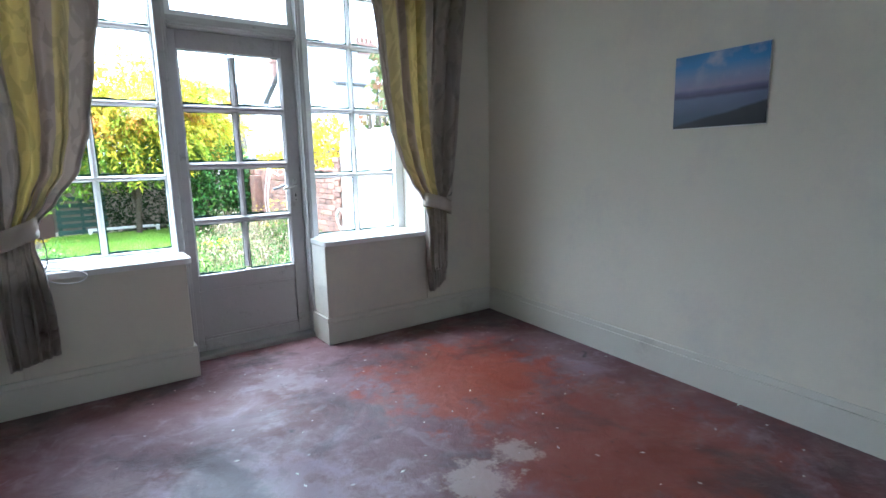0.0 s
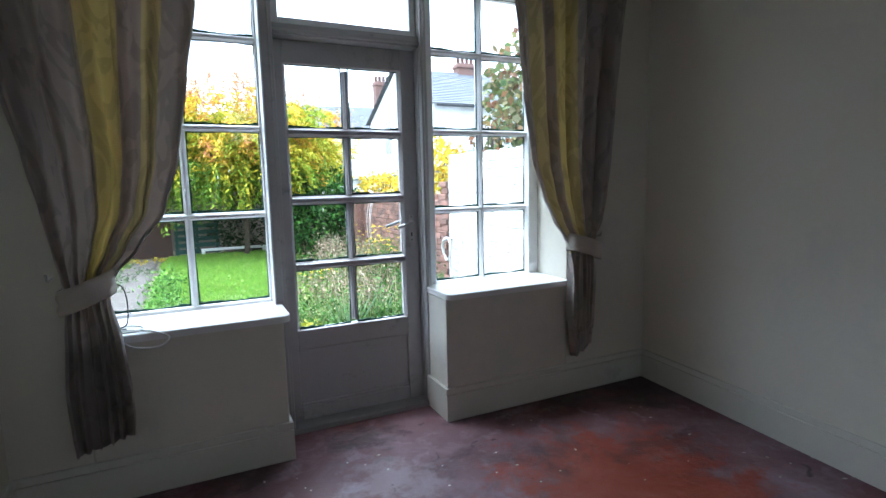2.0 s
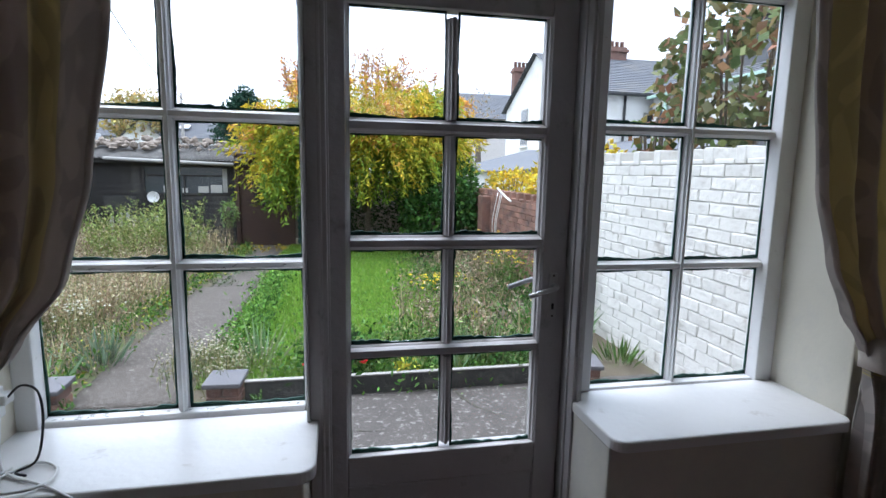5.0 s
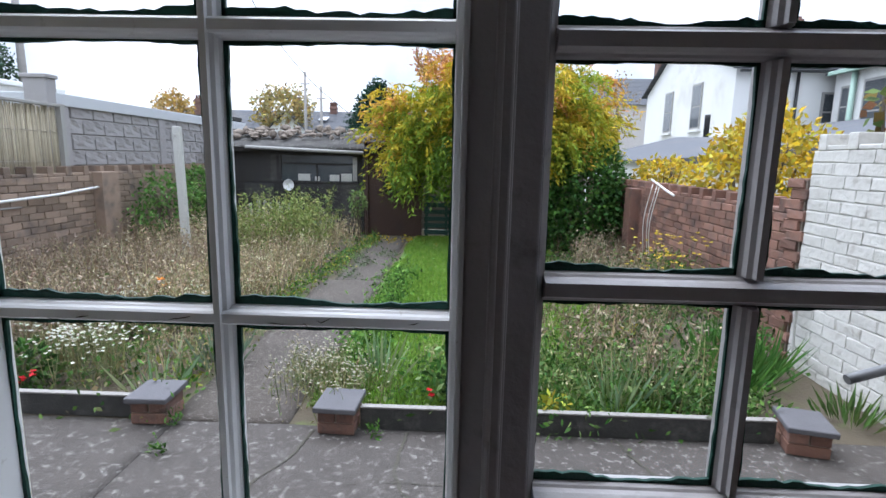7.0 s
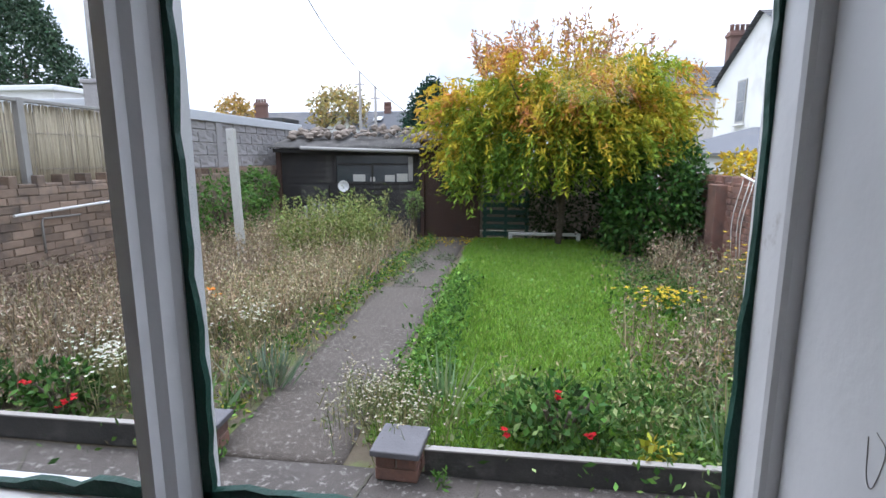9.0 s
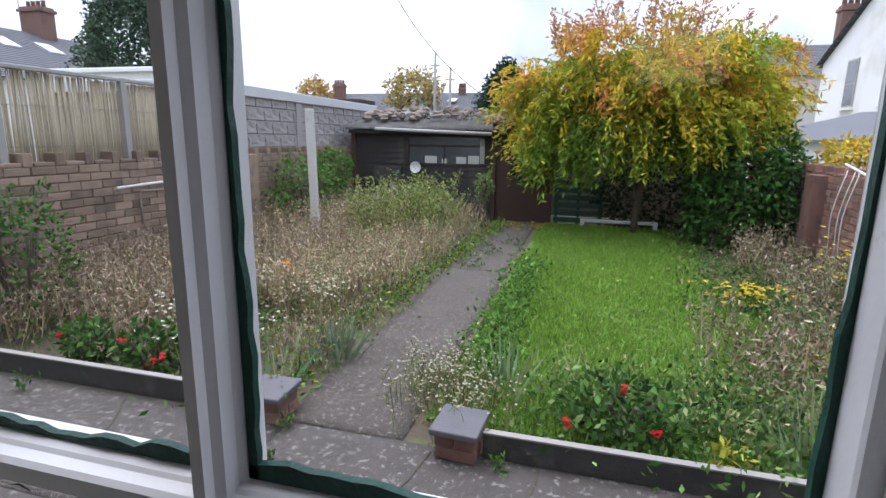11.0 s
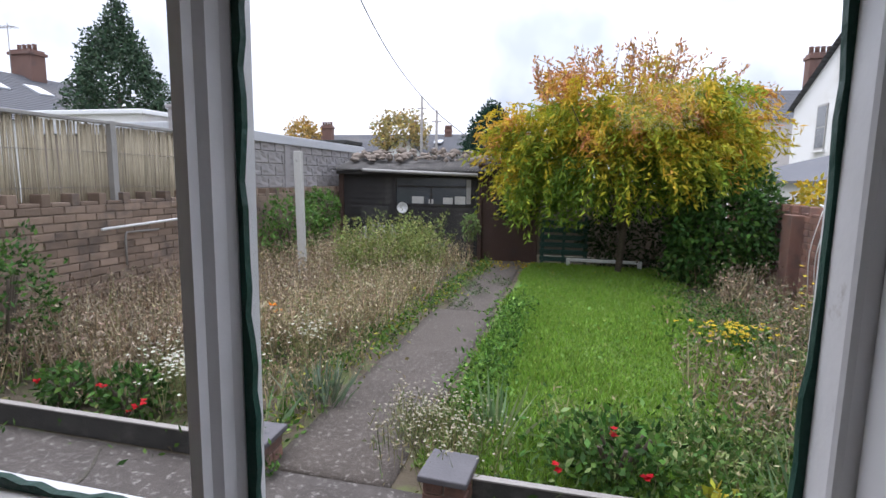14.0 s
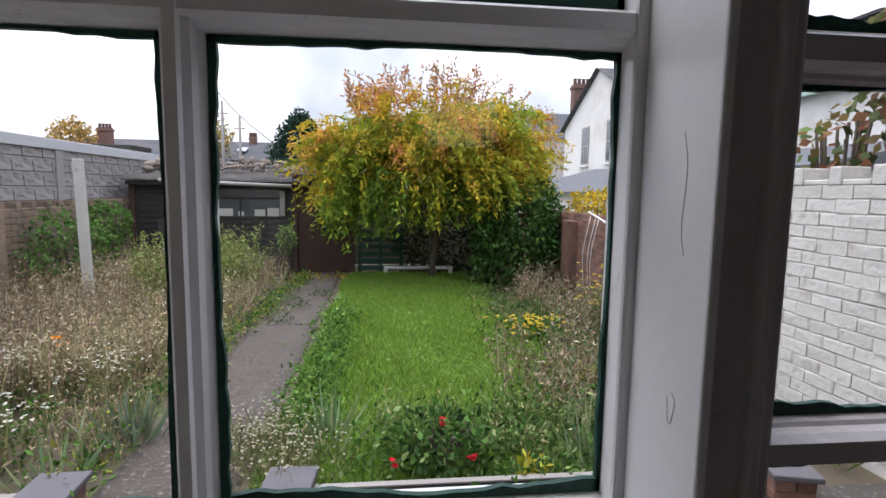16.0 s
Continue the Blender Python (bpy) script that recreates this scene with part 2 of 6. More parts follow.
def print_material():
    """A seascape print: blue sky, pale sunset, dark hills, bright water, dark shore."""
    m = bpy.data.materials.new("seascape_print")
    m.use_nodes = True
    n, l = m.node_tree.nodes, m.node_tree.links
    b = n["Principled BSDF"]
    b.inputs["Roughness"].default_value = 0.45
    co = n.new("ShaderNodeTexCoord")
    sep = n.new("ShaderNodeSeparateXYZ")
    l.new(co.outputs["Generated"], sep.inputs[0])
    nz = n.new("ShaderNodeTexNoise")
    nz.inputs["Scale"].default_value = 4.0
    nz.inputs["Detail"].default_value = 6.0
    l.new(co.outputs["Generated"], nz.inputs["Vector"])
    ad = n.new("ShaderNodeMath")
    ad.operation = "MULTIPLY_ADD"
    ad.inputs[1].default_value = 0.05
    l.new(nz.outputs[0], ad.inputs[0])
    l.new(sep.outputs[2], ad.inputs[2])
    ramp = n.new("ShaderNodeValToRGB")
    cr = ramp.color_ramp
    cr.elements[0].position, cr.elements[0].color = 0.0, (0.03, 0.05, 0.08, 1)
    cr.elements[1].position, cr.elements[1].color = 1.0, (0.02, 0.16, 0.42, 1)
    for p, col in [(0.2, (0.06, 0.09, 0.15)), (0.42, (0.13, 0.15, 0.26)), (0.46, (0.04, 0.04, 0.10)), (0.51, (0.10, 0.09, 0.19)),
                   (0.56, (0.25, 0.23, 0.36)), (0.72, (0.20, 0.27, 0.45)), (0.86, (0.05, 0.22, 0.50))]:
        cr.elements.new(p).color = (*col, 1)
    l.new(ad.outputs[0], ramp.inputs[0])
    # pale clouds in the upper half
    cl = n.new("ShaderNodeTexNoise")
    cl.inputs["Scale"].default_value = 3.2
    cl.inputs["Detail"].default_value = 5.0
    l.new(co.outputs["Generated"], cl.inputs["Vector"])
    up = n.new("ShaderNodeMapRange")
    up.inputs[1].default_value, up.inputs[2].default_value = 0.5, 0.75
    l.new(sep.outputs[2], up.inputs[0])
    cm = n.new("ShaderNodeMapRange")
    cm.inputs[1].default_value, cm.inputs[2].default_value = 0.48, 0.68
    l.new(cl.outputs[0], cm.inputs[0])
    mu = n.new("ShaderNodeMath")
    mu.operation = "MULTIPLY"
    l.new(up.outputs[0], mu.inputs[0])
    l.new(cm.outputs[0], mu.inputs[1])
    clouds = n.new("ShaderNodeMix")
    clouds.data_type = "RGBA"
    clouds.inputs[7].default_value = (0.40, 0.42, 0.55, 1)
    l.new(mu.outputs[0], clouds.inputs[0])
    l.new(ramp.outputs[0], clouds.inputs[6])
    # low sun glow over the water
    ds = n.new("ShaderNodeVectorMath")
    ds.operation = "DISTANCE"
    ds.inputs[1].default_value = (0.5, 0.52, 0.5)
    l.new(co.outputs["Generated"], ds.inputs[0])
    mr = n.new("ShaderNodeMapRange")
    mr.inputs[1].default_value, mr.inputs[2].default_value = 0.34, 0.02
    mr.inputs[4].default_value = 0.55
    l.new(ds.outputs["Value"], mr.inputs[0])
    glow = n.new("ShaderNodeMix")
    glow.data_type = "RGBA"
    glow.inputs[7].default_value = (0.55, 0.49, 0.58, 1)
    l.new(mr.outputs[0], glow.inputs[0])
    l.new(clouds.outputs[2], glow.inputs[6])
    # dark shore rising to one side
    sh = n.new("ShaderNodeMath")
    sh.operation = "MULTIPLY_ADD"
    sh.inputs[1].default_value = 0.26
    l.new(sep.outputs[1], sh.inputs[0])
    l.new(ad.outputs[0], sh.inputs[2])
    shore = n.new("ShaderNodeMapRange")
    shore.inputs[1].default_value, shore.inputs[2].default_value = 0.33, 0.30
    l.new(sh.outputs[0], shore.inputs[0])
    mx = n.new("ShaderNodeMix")
    mx.data_type = "RGBA"
    mx.inputs[7].default_value = (0.010, 0.010, 0.018, 1)
    l.new(shore.outputs[0], mx.inputs[0])
    l.new(glow.outputs[2], mx.inputs[6])
    l.new(mx.outputs[2], b.inputs["Base Color"])
    return m


M_FLOOR = floor_material()
M_WALL = material("cream_wall_paint", (0.66, 0.625, 0.525), (0.71, 0.675, 0.575), 0.8, 2.0, 0.12, 40, stain=(0.61, 0.585, 0.53), stain_scale=0.9)
M_CEIL = material("ceiling_paint", (0.72, 0.71, 0.68), (0.78, 0.77, 0.74), 0.85, 2.0, 0.1, 50)
M_TRIM = material("cream_gloss_trim", (0.60, 0.58, 0.505), (0.66, 0.64, 0.565), 0.45, 3.0, 0.1, 30, stain=(0.45, 0.42, 0.36), stain_scale=2.2, stain_at=(0.6, 0.75))
M_PAINT = material("old_white_gloss_paint", (0.68, 0.68, 0.68), (0.77, 0.77, 0.77), 0.38, 9.0, 0.15, 22, stain=(0.50, 0.48, 0.45), stain_scale=16, stain_at=(0.63, 0.70), gloss=0.5)
M_DOOR = material("greyed_door_paint", (0.42, 0.40, 0.395), (0.50, 0.48, 0.475), 0.38, 6.0, 0.3, 35, stain=(0.30, 0.28, 0.26), stain_scale=9, stain_at=(0.6, 0.72))
M_SILL = material("white_sill_paint", (0.74, 0.73, 0.71), (0.80, 0.79, 0.78), 0.3, 5.0, 0.2, 25, stain=(0.6, 0.57, 0.53), stain_scale=7, stain_at=(0.62, 0.7), gloss=0.5)
M_PUTTY = material("dark_green_putty", (0.004, 0.02, 0.014), (0.004, 0.075, 0.05), 0.6, 14.0, 0.5, 60)
M_GLASS = glass_material("window_glass")
M_FARGLASS = material("dark_window_glass", (0.03, 0.035, 0.04), (0.10, 0.11, 0.12), 0.1, 1.5, 0.0, gloss=0.6)
M_CURTAIN = curtain_material()
M_TIE = material("cream_satin", (0.50, 0.44, 0.38), (0.58, 0.52, 0.45), 0.6, 8, 0.2, 80, translucent=0.15)
M_PRINT = print_material()
M_PAPER = material("white_paper_edge", (0.75, 0.74, 0.72), (0.8, 0.8, 0.78), 0.7, 6, 0)
M_CHROME = material("tarnished_chrome", (0.45, 0.44, 0.43), (0.6, 0.59, 0.57), 0.3, 20, 0.1, 60, metal=0.9)
M_DULL = material("weathered_metal", (0.16, 0.16, 0.165), (0.26, 0.26, 0.265), 0.55, 20, 0.1, 60, metal=0.4)
M_BLACK = material("black_plastic", (0.015, 0.015, 0.016), (0.03, 0.03, 0.03), 0.45, 9, 0.05)
M_CABLE = material("white_cable", (0.7, 0.7, 0.68), (0.78, 0.78, 0.76), 0.45, 9, 0)
M_CONCRETE = material("weathered_concrete", (0.042, 0.036, 0.032), (0.108, 0.094, 0.085), 0.9, 5.0, 0.9, 70, stain=(0.20, 0.185, 0.17), stain_scale=24, stain_at=(0.555, 0.615))
M_PATH = material("path_concrete", (0.045, 0.037, 0.031), (0.105, 0.088, 0.075), 0.92, 4.0, 0.9, 80, stain=(0.20, 0.18, 0.16), stain_scale=30, stain_at=(0.555, 0.61))
M_CRACK = material("crack_dirt", (0.05, 0.05, 0.04), (0.09, 0.08, 0.06), 0.95, 9, 0.3)
M_SOIL = material("garden_soil", (0.06, 0.048, 0.035), (0.13, 0.105, 0.07), 0.95, 6, 0.9, 40, stain=(0.10, 0.13, 0.04), stain_scale=3)
M_LAWN = material("lawn_base", (0.07, 0.12, 0.02), (0.12, 0.20, 0.035), 0.95, 5, 0.8, 60)
M_GROUND = material("far_ground", (0.10, 0.11, 0.07), (0.16, 0.16, 0.12), 0.95, 0.4, 0.3, 10)
M_BRICK = material("brown_brick", (0.19, 0.135, 0.10), (0.32, 0.235, 0.175), 0.9, 9, 0.7, 60, stain=(0.13, 0.105, 0.09), stain_scale=3.5, random_tone=0.32)
M_REDBRICK = material("red_brick", (0.19, 0.095, 0.07), (0.29, 0.16, 0.12), 0.9, 9, 0.7, 60, stain=(0.13, 0.085, 0.072), stain_scale=4.5, stain_at=(0.46, 0.62), random_tone=0.32)
M_CHIMNEY = material("sooty_brick", (0.13, 0.075, 0.06), (0.21, 0.12, 0.095), 0.9, 3, 0.5, 20, stain=(0.08, 0.06, 0.055), stain_scale=1.5)
M_MORTAR = material("old_mortar", (0.16, 0.13, 0.105), (0.24, 0.20, 0.165), 0.95, 8, 0.8, 60)
M_WHITEBRICK = material("white_painted_brick", (0.55, 0.53, 0.495), (0.66, 0.64, 0.61), 0.85, 7, 1.0, 22, stain=(0.42, 0.39, 0.355), stain_scale=6.5, stain_at=(0.57, 0.66), random_tone=0.05)
M_WHITEMORTAR = material("white_painted_joint", (0.44, 0.425, 0.40), (0.58, 0.565, 0.54), 0.85, 8, 0.8, 45)
M_BLACKTIMBER = material("black_stained_timber", (0.016, 0.015, 0.015), (0.036, 0.033, 0.031), 0.75, 5, 0.5, 40, stain=(0.06, 0.055, 0.05), stain_scale=4)
M_BROWNDOOR = material("rusty_brown_panel", (0.045, 0.024, 0.018), (0.075, 0.042, 0.032), 0.7, 4, 0.3, 30, stain=(0.03, 0.02, 0.018), stain_scale=2)
M_GREYTIMBER = material("weathered_timber", (0.25, 0.24, 0.225), (0.38, 0.37, 0.35), 0.85, 7, 0.5, 40)
M_BOARD = material("dark_edging_board", (0.028, 0.028, 0.028), (0.06, 0.058, 0.054), 0.8, 6, 0.5, 40, stain=(0.085, 0.08, 0.075), stain_scale=10)
M_SLATECAP = material("slate_grey_tile", (0.085, 0.082, 0.09), (0.14, 0.135, 0.145), 0.75, 7, 0.3, 50)
M_CORRUGATED = material("corrugated_cement", (0.07, 0.066, 0.062), (0.15, 0.142, 0.135), 0.95, 3, 0.5, 30, stain=(0.19, 0.18, 0.165), stain_scale=3, gloss=0.15)
M_SLATE = material("roof_slate", (0.075, 0.078, 0.088), (0.125, 0.128, 0.14), 0.75, 1.5, 0.4, 12, stain=(0.14, 0.133, 0.128), stain_scale=0.6, gloss=0.25)
M_RENDER = material("white_render", (0.66, 0.65, 0.63), (0.74, 0.73, 0.71), 0.85, 0.9, 0.2, 12, stain=(0.58, 0.56, 0.52), stain_scale=0.5)
M_PINKRENDER = material("pale_render", (0.46, 0.42, 0.40), (0.53, 0.49, 0.47), 0.85, 0.9, 0.2, 12)
M_GREYBLOCK = material("rock_faced_block", (0.25, 0.235, 0.235), (0.36, 0.34, 0.335), 0.9, 7, 1.0, 22, random_tone=0.08)
M_FASCIA = material("grey_metal_fascia", (0.42, 0.43, 0.45), (0.52, 0.53, 0.55), 0.5, 2, 0.1, 20)
M_BAMBOO = material("split_bamboo", (0.31, 0.265, 0.185), (0.48, 0.42, 0.31), 0.7, 12, 0.4, 80, random_tone=0.3)
M_POSTCON = material("pale_concrete_post", (0.42, 0.41, 0.38), (0.54, 0.53, 0.5), 0.9, 7, 0.5, 50)
M_WHITEPLAIN = material("white_plastic", (0.68, 0.68, 0.67), (0.76, 0.76, 0.75), 0.45, 5, 0.05)
M_TEAL = material("teal_plastic", (0.02, 0.11, 0.10), (0.03, 0.15, 0.14), 0.5, 5, 0.05)
M_GREENPAINT = material("dark_green_paint", (0.015, 0.05, 0.04), (0.025, 0.075, 0.06), 0.6, 6, 0.2)
M_PALEGREEN = material("pale_green_pipe", (0.32, 0.45, 0.38), (0.38, 0.52, 0.44), 0.6, 3, 0.1)
M_RUBBER = material("old_rubber", (0.02, 0.02, 0.02), (0.045, 0.043, 0.04), 0.8, 8, 0.3)
M_BARK = material("bark", (0.07, 0.055, 0.04), (0.13, 0.105, 0.08), 0.9, 12, 0.9, 40)
M_POLE = material("grey_wood_pole", (0.22, 0.205, 0.19), (0.32, 0.30, 0.28), 0.9, 5, 0.3)
M_LEAF = leaf_material("leaf")
M_BLADE = leaf_material("grass_blade", 0.25)
M_DRY = leaf_material("dry_stalk", 0.15)
M_PETAL = leaf_material("petal", 0.3)


# ---- mesh helpers ----
def link_mesh(name, bm, mat, parent=None, label=""):
    me = bpy.data.meshes.new(name)
    bm.to_mesh(me)
    bm.free()
    me.materials.append(mat)
    ob = new(name, me)
    ob.parent = parent
    if label:
        ob["label"] = label
    return ob


def part(name, bm, mat, parent, label=""):
    return link_mesh(name, bm, mat, parent, label)


def thing(name, x, y, z, label, category, group="", kind="", rz=0.0):
    ob = new(name)
    ob.matrix_world = pose(x, y, z, 0, 0, rz)
    return tagged(ob, label, category, group, kind)


def box(bm, x0, x1, y0, y1, z0, z1, bevel=0.0, m=None):
    r = bmesh.ops.create_cube(bm, size=1.0)
    vs = r["verts"]
    for v in vs:
        v.co = Vector((x0 + (v.co.x + 0.5) * (x1 - x0), y0 + (v.co.y + 0.5) * (y1 - y0), z0 + (v.co.z + 0.5) * (z1 - z0)))
    if bevel:
        es = list({e for v in vs for e in v.link_edges})
        r2 = bmesh.ops.bevel(bm, geom=es, offset=bevel, segments=2, affect="EDGES", profile=0.5)
        vs = list({v for f in r2["faces"] for v in f.verts})
    if m is not None:
        bmesh.ops.transform(bm, matrix=m, verts=vs)
    return bm


def boxes(*rows, bevel=0.0):
    bm = bmesh.new()
    for r in rows:
        box(bm, *r, bevel=bevel)
    return bm


def structure(name, bm, mat, label="", category=""):
    return tagged(link_mesh(name, bm, mat), label, category, kind="structure")


def tube(bm, points, radius, sides=8, radii=None):
    """A round bar along points."""
    pts = [Vector(p) for p in points]
    rings = []
    for i, p in enumerate(pts):
        d = (pts[min(i + 1, len(pts) - 1)] - pts[max(i - 1, 0)]).normalized()
        up = Vector((0, 0, 1)) if abs(d.z) < 0.9 else Vector((1, 0, 0))
        a = d.cross(up).normalized()
        b = d.cross(a)
        r = radii[i] if radii else radius
        rings.append([bm.verts.new(p + r * (math.cos(k * math.tau / sides) * a + math.sin(k * math.tau / sides) * b)) for k in range(sides)])
    for q, s in zip(rings, rings[1:]):
        for k in range(sides):
            f = bm.faces.new((q[k], q[(k + 1) % sides], s[(k + 1) % sides], s[k]))
            f.smooth = True
    bm.faces.new(list(reversed(rings[0])))
    bm.faces.new(rings[-1])
    return bm


def smooth_line(points, steps=8):
    """A Catmull-Rom line through the points."""
    p = [Vector(q) for q in points]
    p = [2 * p[0] - p[1]] + p + [2 * p[-1] - p[-2]]
    out = []
    for i in range(1, len(p) - 2):
        for k in range(steps):
            t = k / steps
            a, b, c, d = p[i - 1], p[i], p[i + 1], p[i + 2]
            out.append(0.5 * (2 * b + (c - a) * t + (2 * a - 5 * b + 4 * c - d) * t * t + (3 * b - a - 3 * c + d) * t ** 3))
    out.append(p[-2])
    return out


def lathe(bm, profile, sides=20, at=(0, 0, 0)):
    """A turned shape about z from (radius, height) pairs."""
    rings = [[bm.verts.new((at[0] + r * math.cos(k * math.tau / sides), at[1] + r * math.sin(k * math.tau / sides), at[2] + h)) for k in range(sides)] for r, h in profile]
    for q, s in zip(rings, rings[1:]):
        for k in range(sides):
            bm.faces.new((q[k], q[(k + 1) % sides], s[(k + 1) % sides], s[k])).smooth = True
    bm.faces.new(list(reversed(rings[0])))
    bm.faces.new(rings[-1])
    return bm


rng = np.random.default_rng(7)


def leaves(name, base, direction, side, length, width, colour, mat, parent=None, fold=0.0):
    """One mesh of many leaves: base points, unit directions, unit sideways, lengths, widths and colours."""
    n = len(base)
    length, width = np.broadcast_to(length, n)[:, None], np.broadcast_to(width, n)[:, None]
    normal = np.cross(direction, side)
    mid = base + direction * length * 0.45 - normal * fold * length
    v = np.empty((n, 4, 3))
    v[:, 0] = base
    v[:, 1] = mid + side * width * 0.5
    v[:, 2] = base + direction * length
    v[:, 3] = mid - side * width * 0.5
    me = bpy.data.meshes.new(name)
    me.vertices.add(n * 4)
    me.vertices.foreach_set("co", v.ravel())
    me.loops.add(n * 4)
    me.loops.foreach_set("vertex_index", np.arange(n * 4))
    me.polygons.add(n)
    me.polygons.foreach_set("loop_start", np.arange(n) * 4)
    me.polygons.foreach_set("loop_total", np.full(n, 4))
    me.update()
    tint = me.color_attributes.new("tint", "FLOAT_COLOR", "POINT")
    col = np.ones((n, 4, 4))
    col[:, :, :3] = np.clip(colour, 0.003, 1)[:, None, :]
    tint.data.foreach_set("color", col.ravel())
    me.materials.append(mat)
    ob = new(name, me)
    ob.parent = parent
    return ob


def unit(a):
    return a / np.maximum(np.linalg.norm(a, axis=1, keepdims=True), 1e-6)


def frames_of(n, lean=(0, 0, 0), spread=1.0):
    d = unit(rng.normal(size=(n, 3)) * spread + np.array(lean))
    s = unit(np.cross(d, unit(rng.normal(size=(n, 3)))))
    return d, s


def tints(n, palette, vary=0.25):
    p = np.array(palette)
    c = p[rng.integers(0, len(p), n)]
    return c * (1 + vary * rng.normal(size=(n, 1))) * (1 + 0.06 * rng.normal(size=(n, 3)))


def blades(name, xy, z0, height, width, palette, mat, parent=None, lean=0.35, vary=0.25):
    """Upright pointed blades at places on the ground."""
    n = len(xy)
    base = np.column_stack([xy, np.broadcast_to(z0, n)])
    d = unit(np.column_stack([rng.normal(size=(n, 2)) * lean, np.ones(n)]))
    a = rng.uniform(0, math.tau, n)
    s = unit(np.cross(d, np.column_stack([np.cos(a), np.sin(a), np.zeros(n)])))
    return leaves(name, base, d, s, height, width, tints(n, palette, vary), mat, parent)


def in_rect(n, x0, x1, y0, y1):
    return np.column_stack([rng.uniform(x0, x1, n), rng.uniform(y0, y1, n)])


def clumpy(n, centres, radius):
    c = np.array(centres)[rng.integers(0, len(centres), n)]
    return c + rng.normal(size=c.shape) * radius


def flowers(name, pts, radius, colour, parent=None, petals=6, centre=None):
    """Small open flowers: a ring of petals each."""
    n = len(pts)
    k = petals
    ang = np.tile(np.arange(k) * math.tau / k, n) + np.repeat(rng.uniform(0, 6, n), k)
    d = unit(np.column_stack([np.cos(ang), np.sin(ang), 0.35 + 0.25 * rng.normal(size=n * k)]))
    s = unit(np.cross(d, np.tile((0, 0, 1.0), (n * k, 1))))
    col = tints(n * k, [colour], 0.08)
    return leaves(name, np.repeat(pts, k, 0), d, s, radius, radius * 0.9, col, M_PETAL, parent)


# ---- room ----
X0, X1, Y0, Y1, CEIL = -0.48, 2.84, -1.6, 3.20, 2.45
HEAD = 2.38
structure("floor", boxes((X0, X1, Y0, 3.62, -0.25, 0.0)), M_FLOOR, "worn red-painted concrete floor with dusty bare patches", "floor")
structure("ceiling", boxes((X0, X1, Y0, Y1, CEIL, CEIL + 0.15)), M_CEIL, "plain white ceiling", "ceiling")
EAST = pose(2.82, Y1, 0, 0, 0, -4.87)
structure("wall_east", boxes((0, 0.3, -5.2, 0.0, 0, 2.6)), M_WALL, "plain cream painted wall", "wall").matrix_world = EAST
structure("wall_west", boxes((X0 - 0.2, X0, Y0 - 0.2, Y1, 0, 2.6)), M_WALL, "plain cream painted wall", "wall")
# high opening behind the camera is added, unseen, to brighten the room with sky light
structure("wall_south", boxes((X0, 0.8, Y0 - 0.2, Y0, 0, 2.6), (1.6, X1, Y0 - 0.2, Y0, 0, 2.6), (0.8, 1.6, Y0 - 0.2, Y0, 0, 1.9), (0.8, 1.6, Y0 - 0.2, Y0, 2.42, 2.6)), M_WALL, "plain cream wall with an unseen high opening added to let in sky light", "wall")
WX0, WX1, DX0, DX1 = -0.20, 2.20, 0.575, 1.405
structure("wall_north", boxes((X0 - 0.2, WX0, Y1, 3.62, 0, 2.6), (WX1, X1 + 0.2, Y1, 3.62, 0, 2.6), (WX0, DX0, Y1, 3.62, 0, 0.665), (DX1, WX1, Y1, 3.62, 0, 0.665),
                             (WX0, WX1, Y1, 3.62, HEAD, 2.6), bevel=0.006), M_WALL, "cream wall with window recess and garden door opening", "wall")
structure("house_wall", boxes((-4.6, X0 - 0.2, 3.42, 3.68, -0.3, 5.6), (X1 + 0.2, 3.4, 3.42, 3.68, -0.3, 5.6), (X0 - 0.2, X1 + 0.2, 3.42, 3.68, 2.6, 5.6)), M_RENDER, "outer house wall", "wall")


def skirting(bm, x0, x1, y0, y1, n):
    """A moulded skirting run on the wall side n."""
    box(bm, x0, x1, y0, y1, 0.0, 0.145)
    g = 0.008
    box(bm, x0 + (g if n == "x-" else 0), x1 - (g if n == "x+" else 0), y0 + (g if n == "y-" else 0), y1, 0.145, 0.18, bevel=0.004)


def baseboard(name, x0, x1, y0, y1, n):
    bm = bmesh.new()
    skirting(bm, x0, x1, y0, y1, n)
    return structure(name, bm, M_TRIM, "chipped cream skirting board", "skirting")


baseboard("baseboard_east", -0.022, 0.0, -4.75, -0.022, "x-").matrix_world = EAST
baseboard("baseboard_west", X0, X0 + 0.022, Y0, Y1 - 0.022, "x+")
baseboard("baseboard_north_west", X0, DX0 + 0.015, Y1 - 0.022, Y1, "y-")
baseboard("baseboard_north_east", DX1 - 0.015, X1, Y1 - 0.022, Y1, "y-")
structure("trim_door_reveal", boxes((DX0, DX0 + 0.015, Y1, 3.44, 0, 0.18), (DX1 - 0.015, DX1, Y1, 3.44, 0, 0.18), bevel=0.003), M_TRIM, "skirting return beside the door", "skirting")
structure("trim_cove", boxes((X0, X1, Y1 - 0.05, Y1, CEIL - 0.06, CEIL), bevel=0.015), M_CEIL, "plaster cove along the ceiling", "cove")


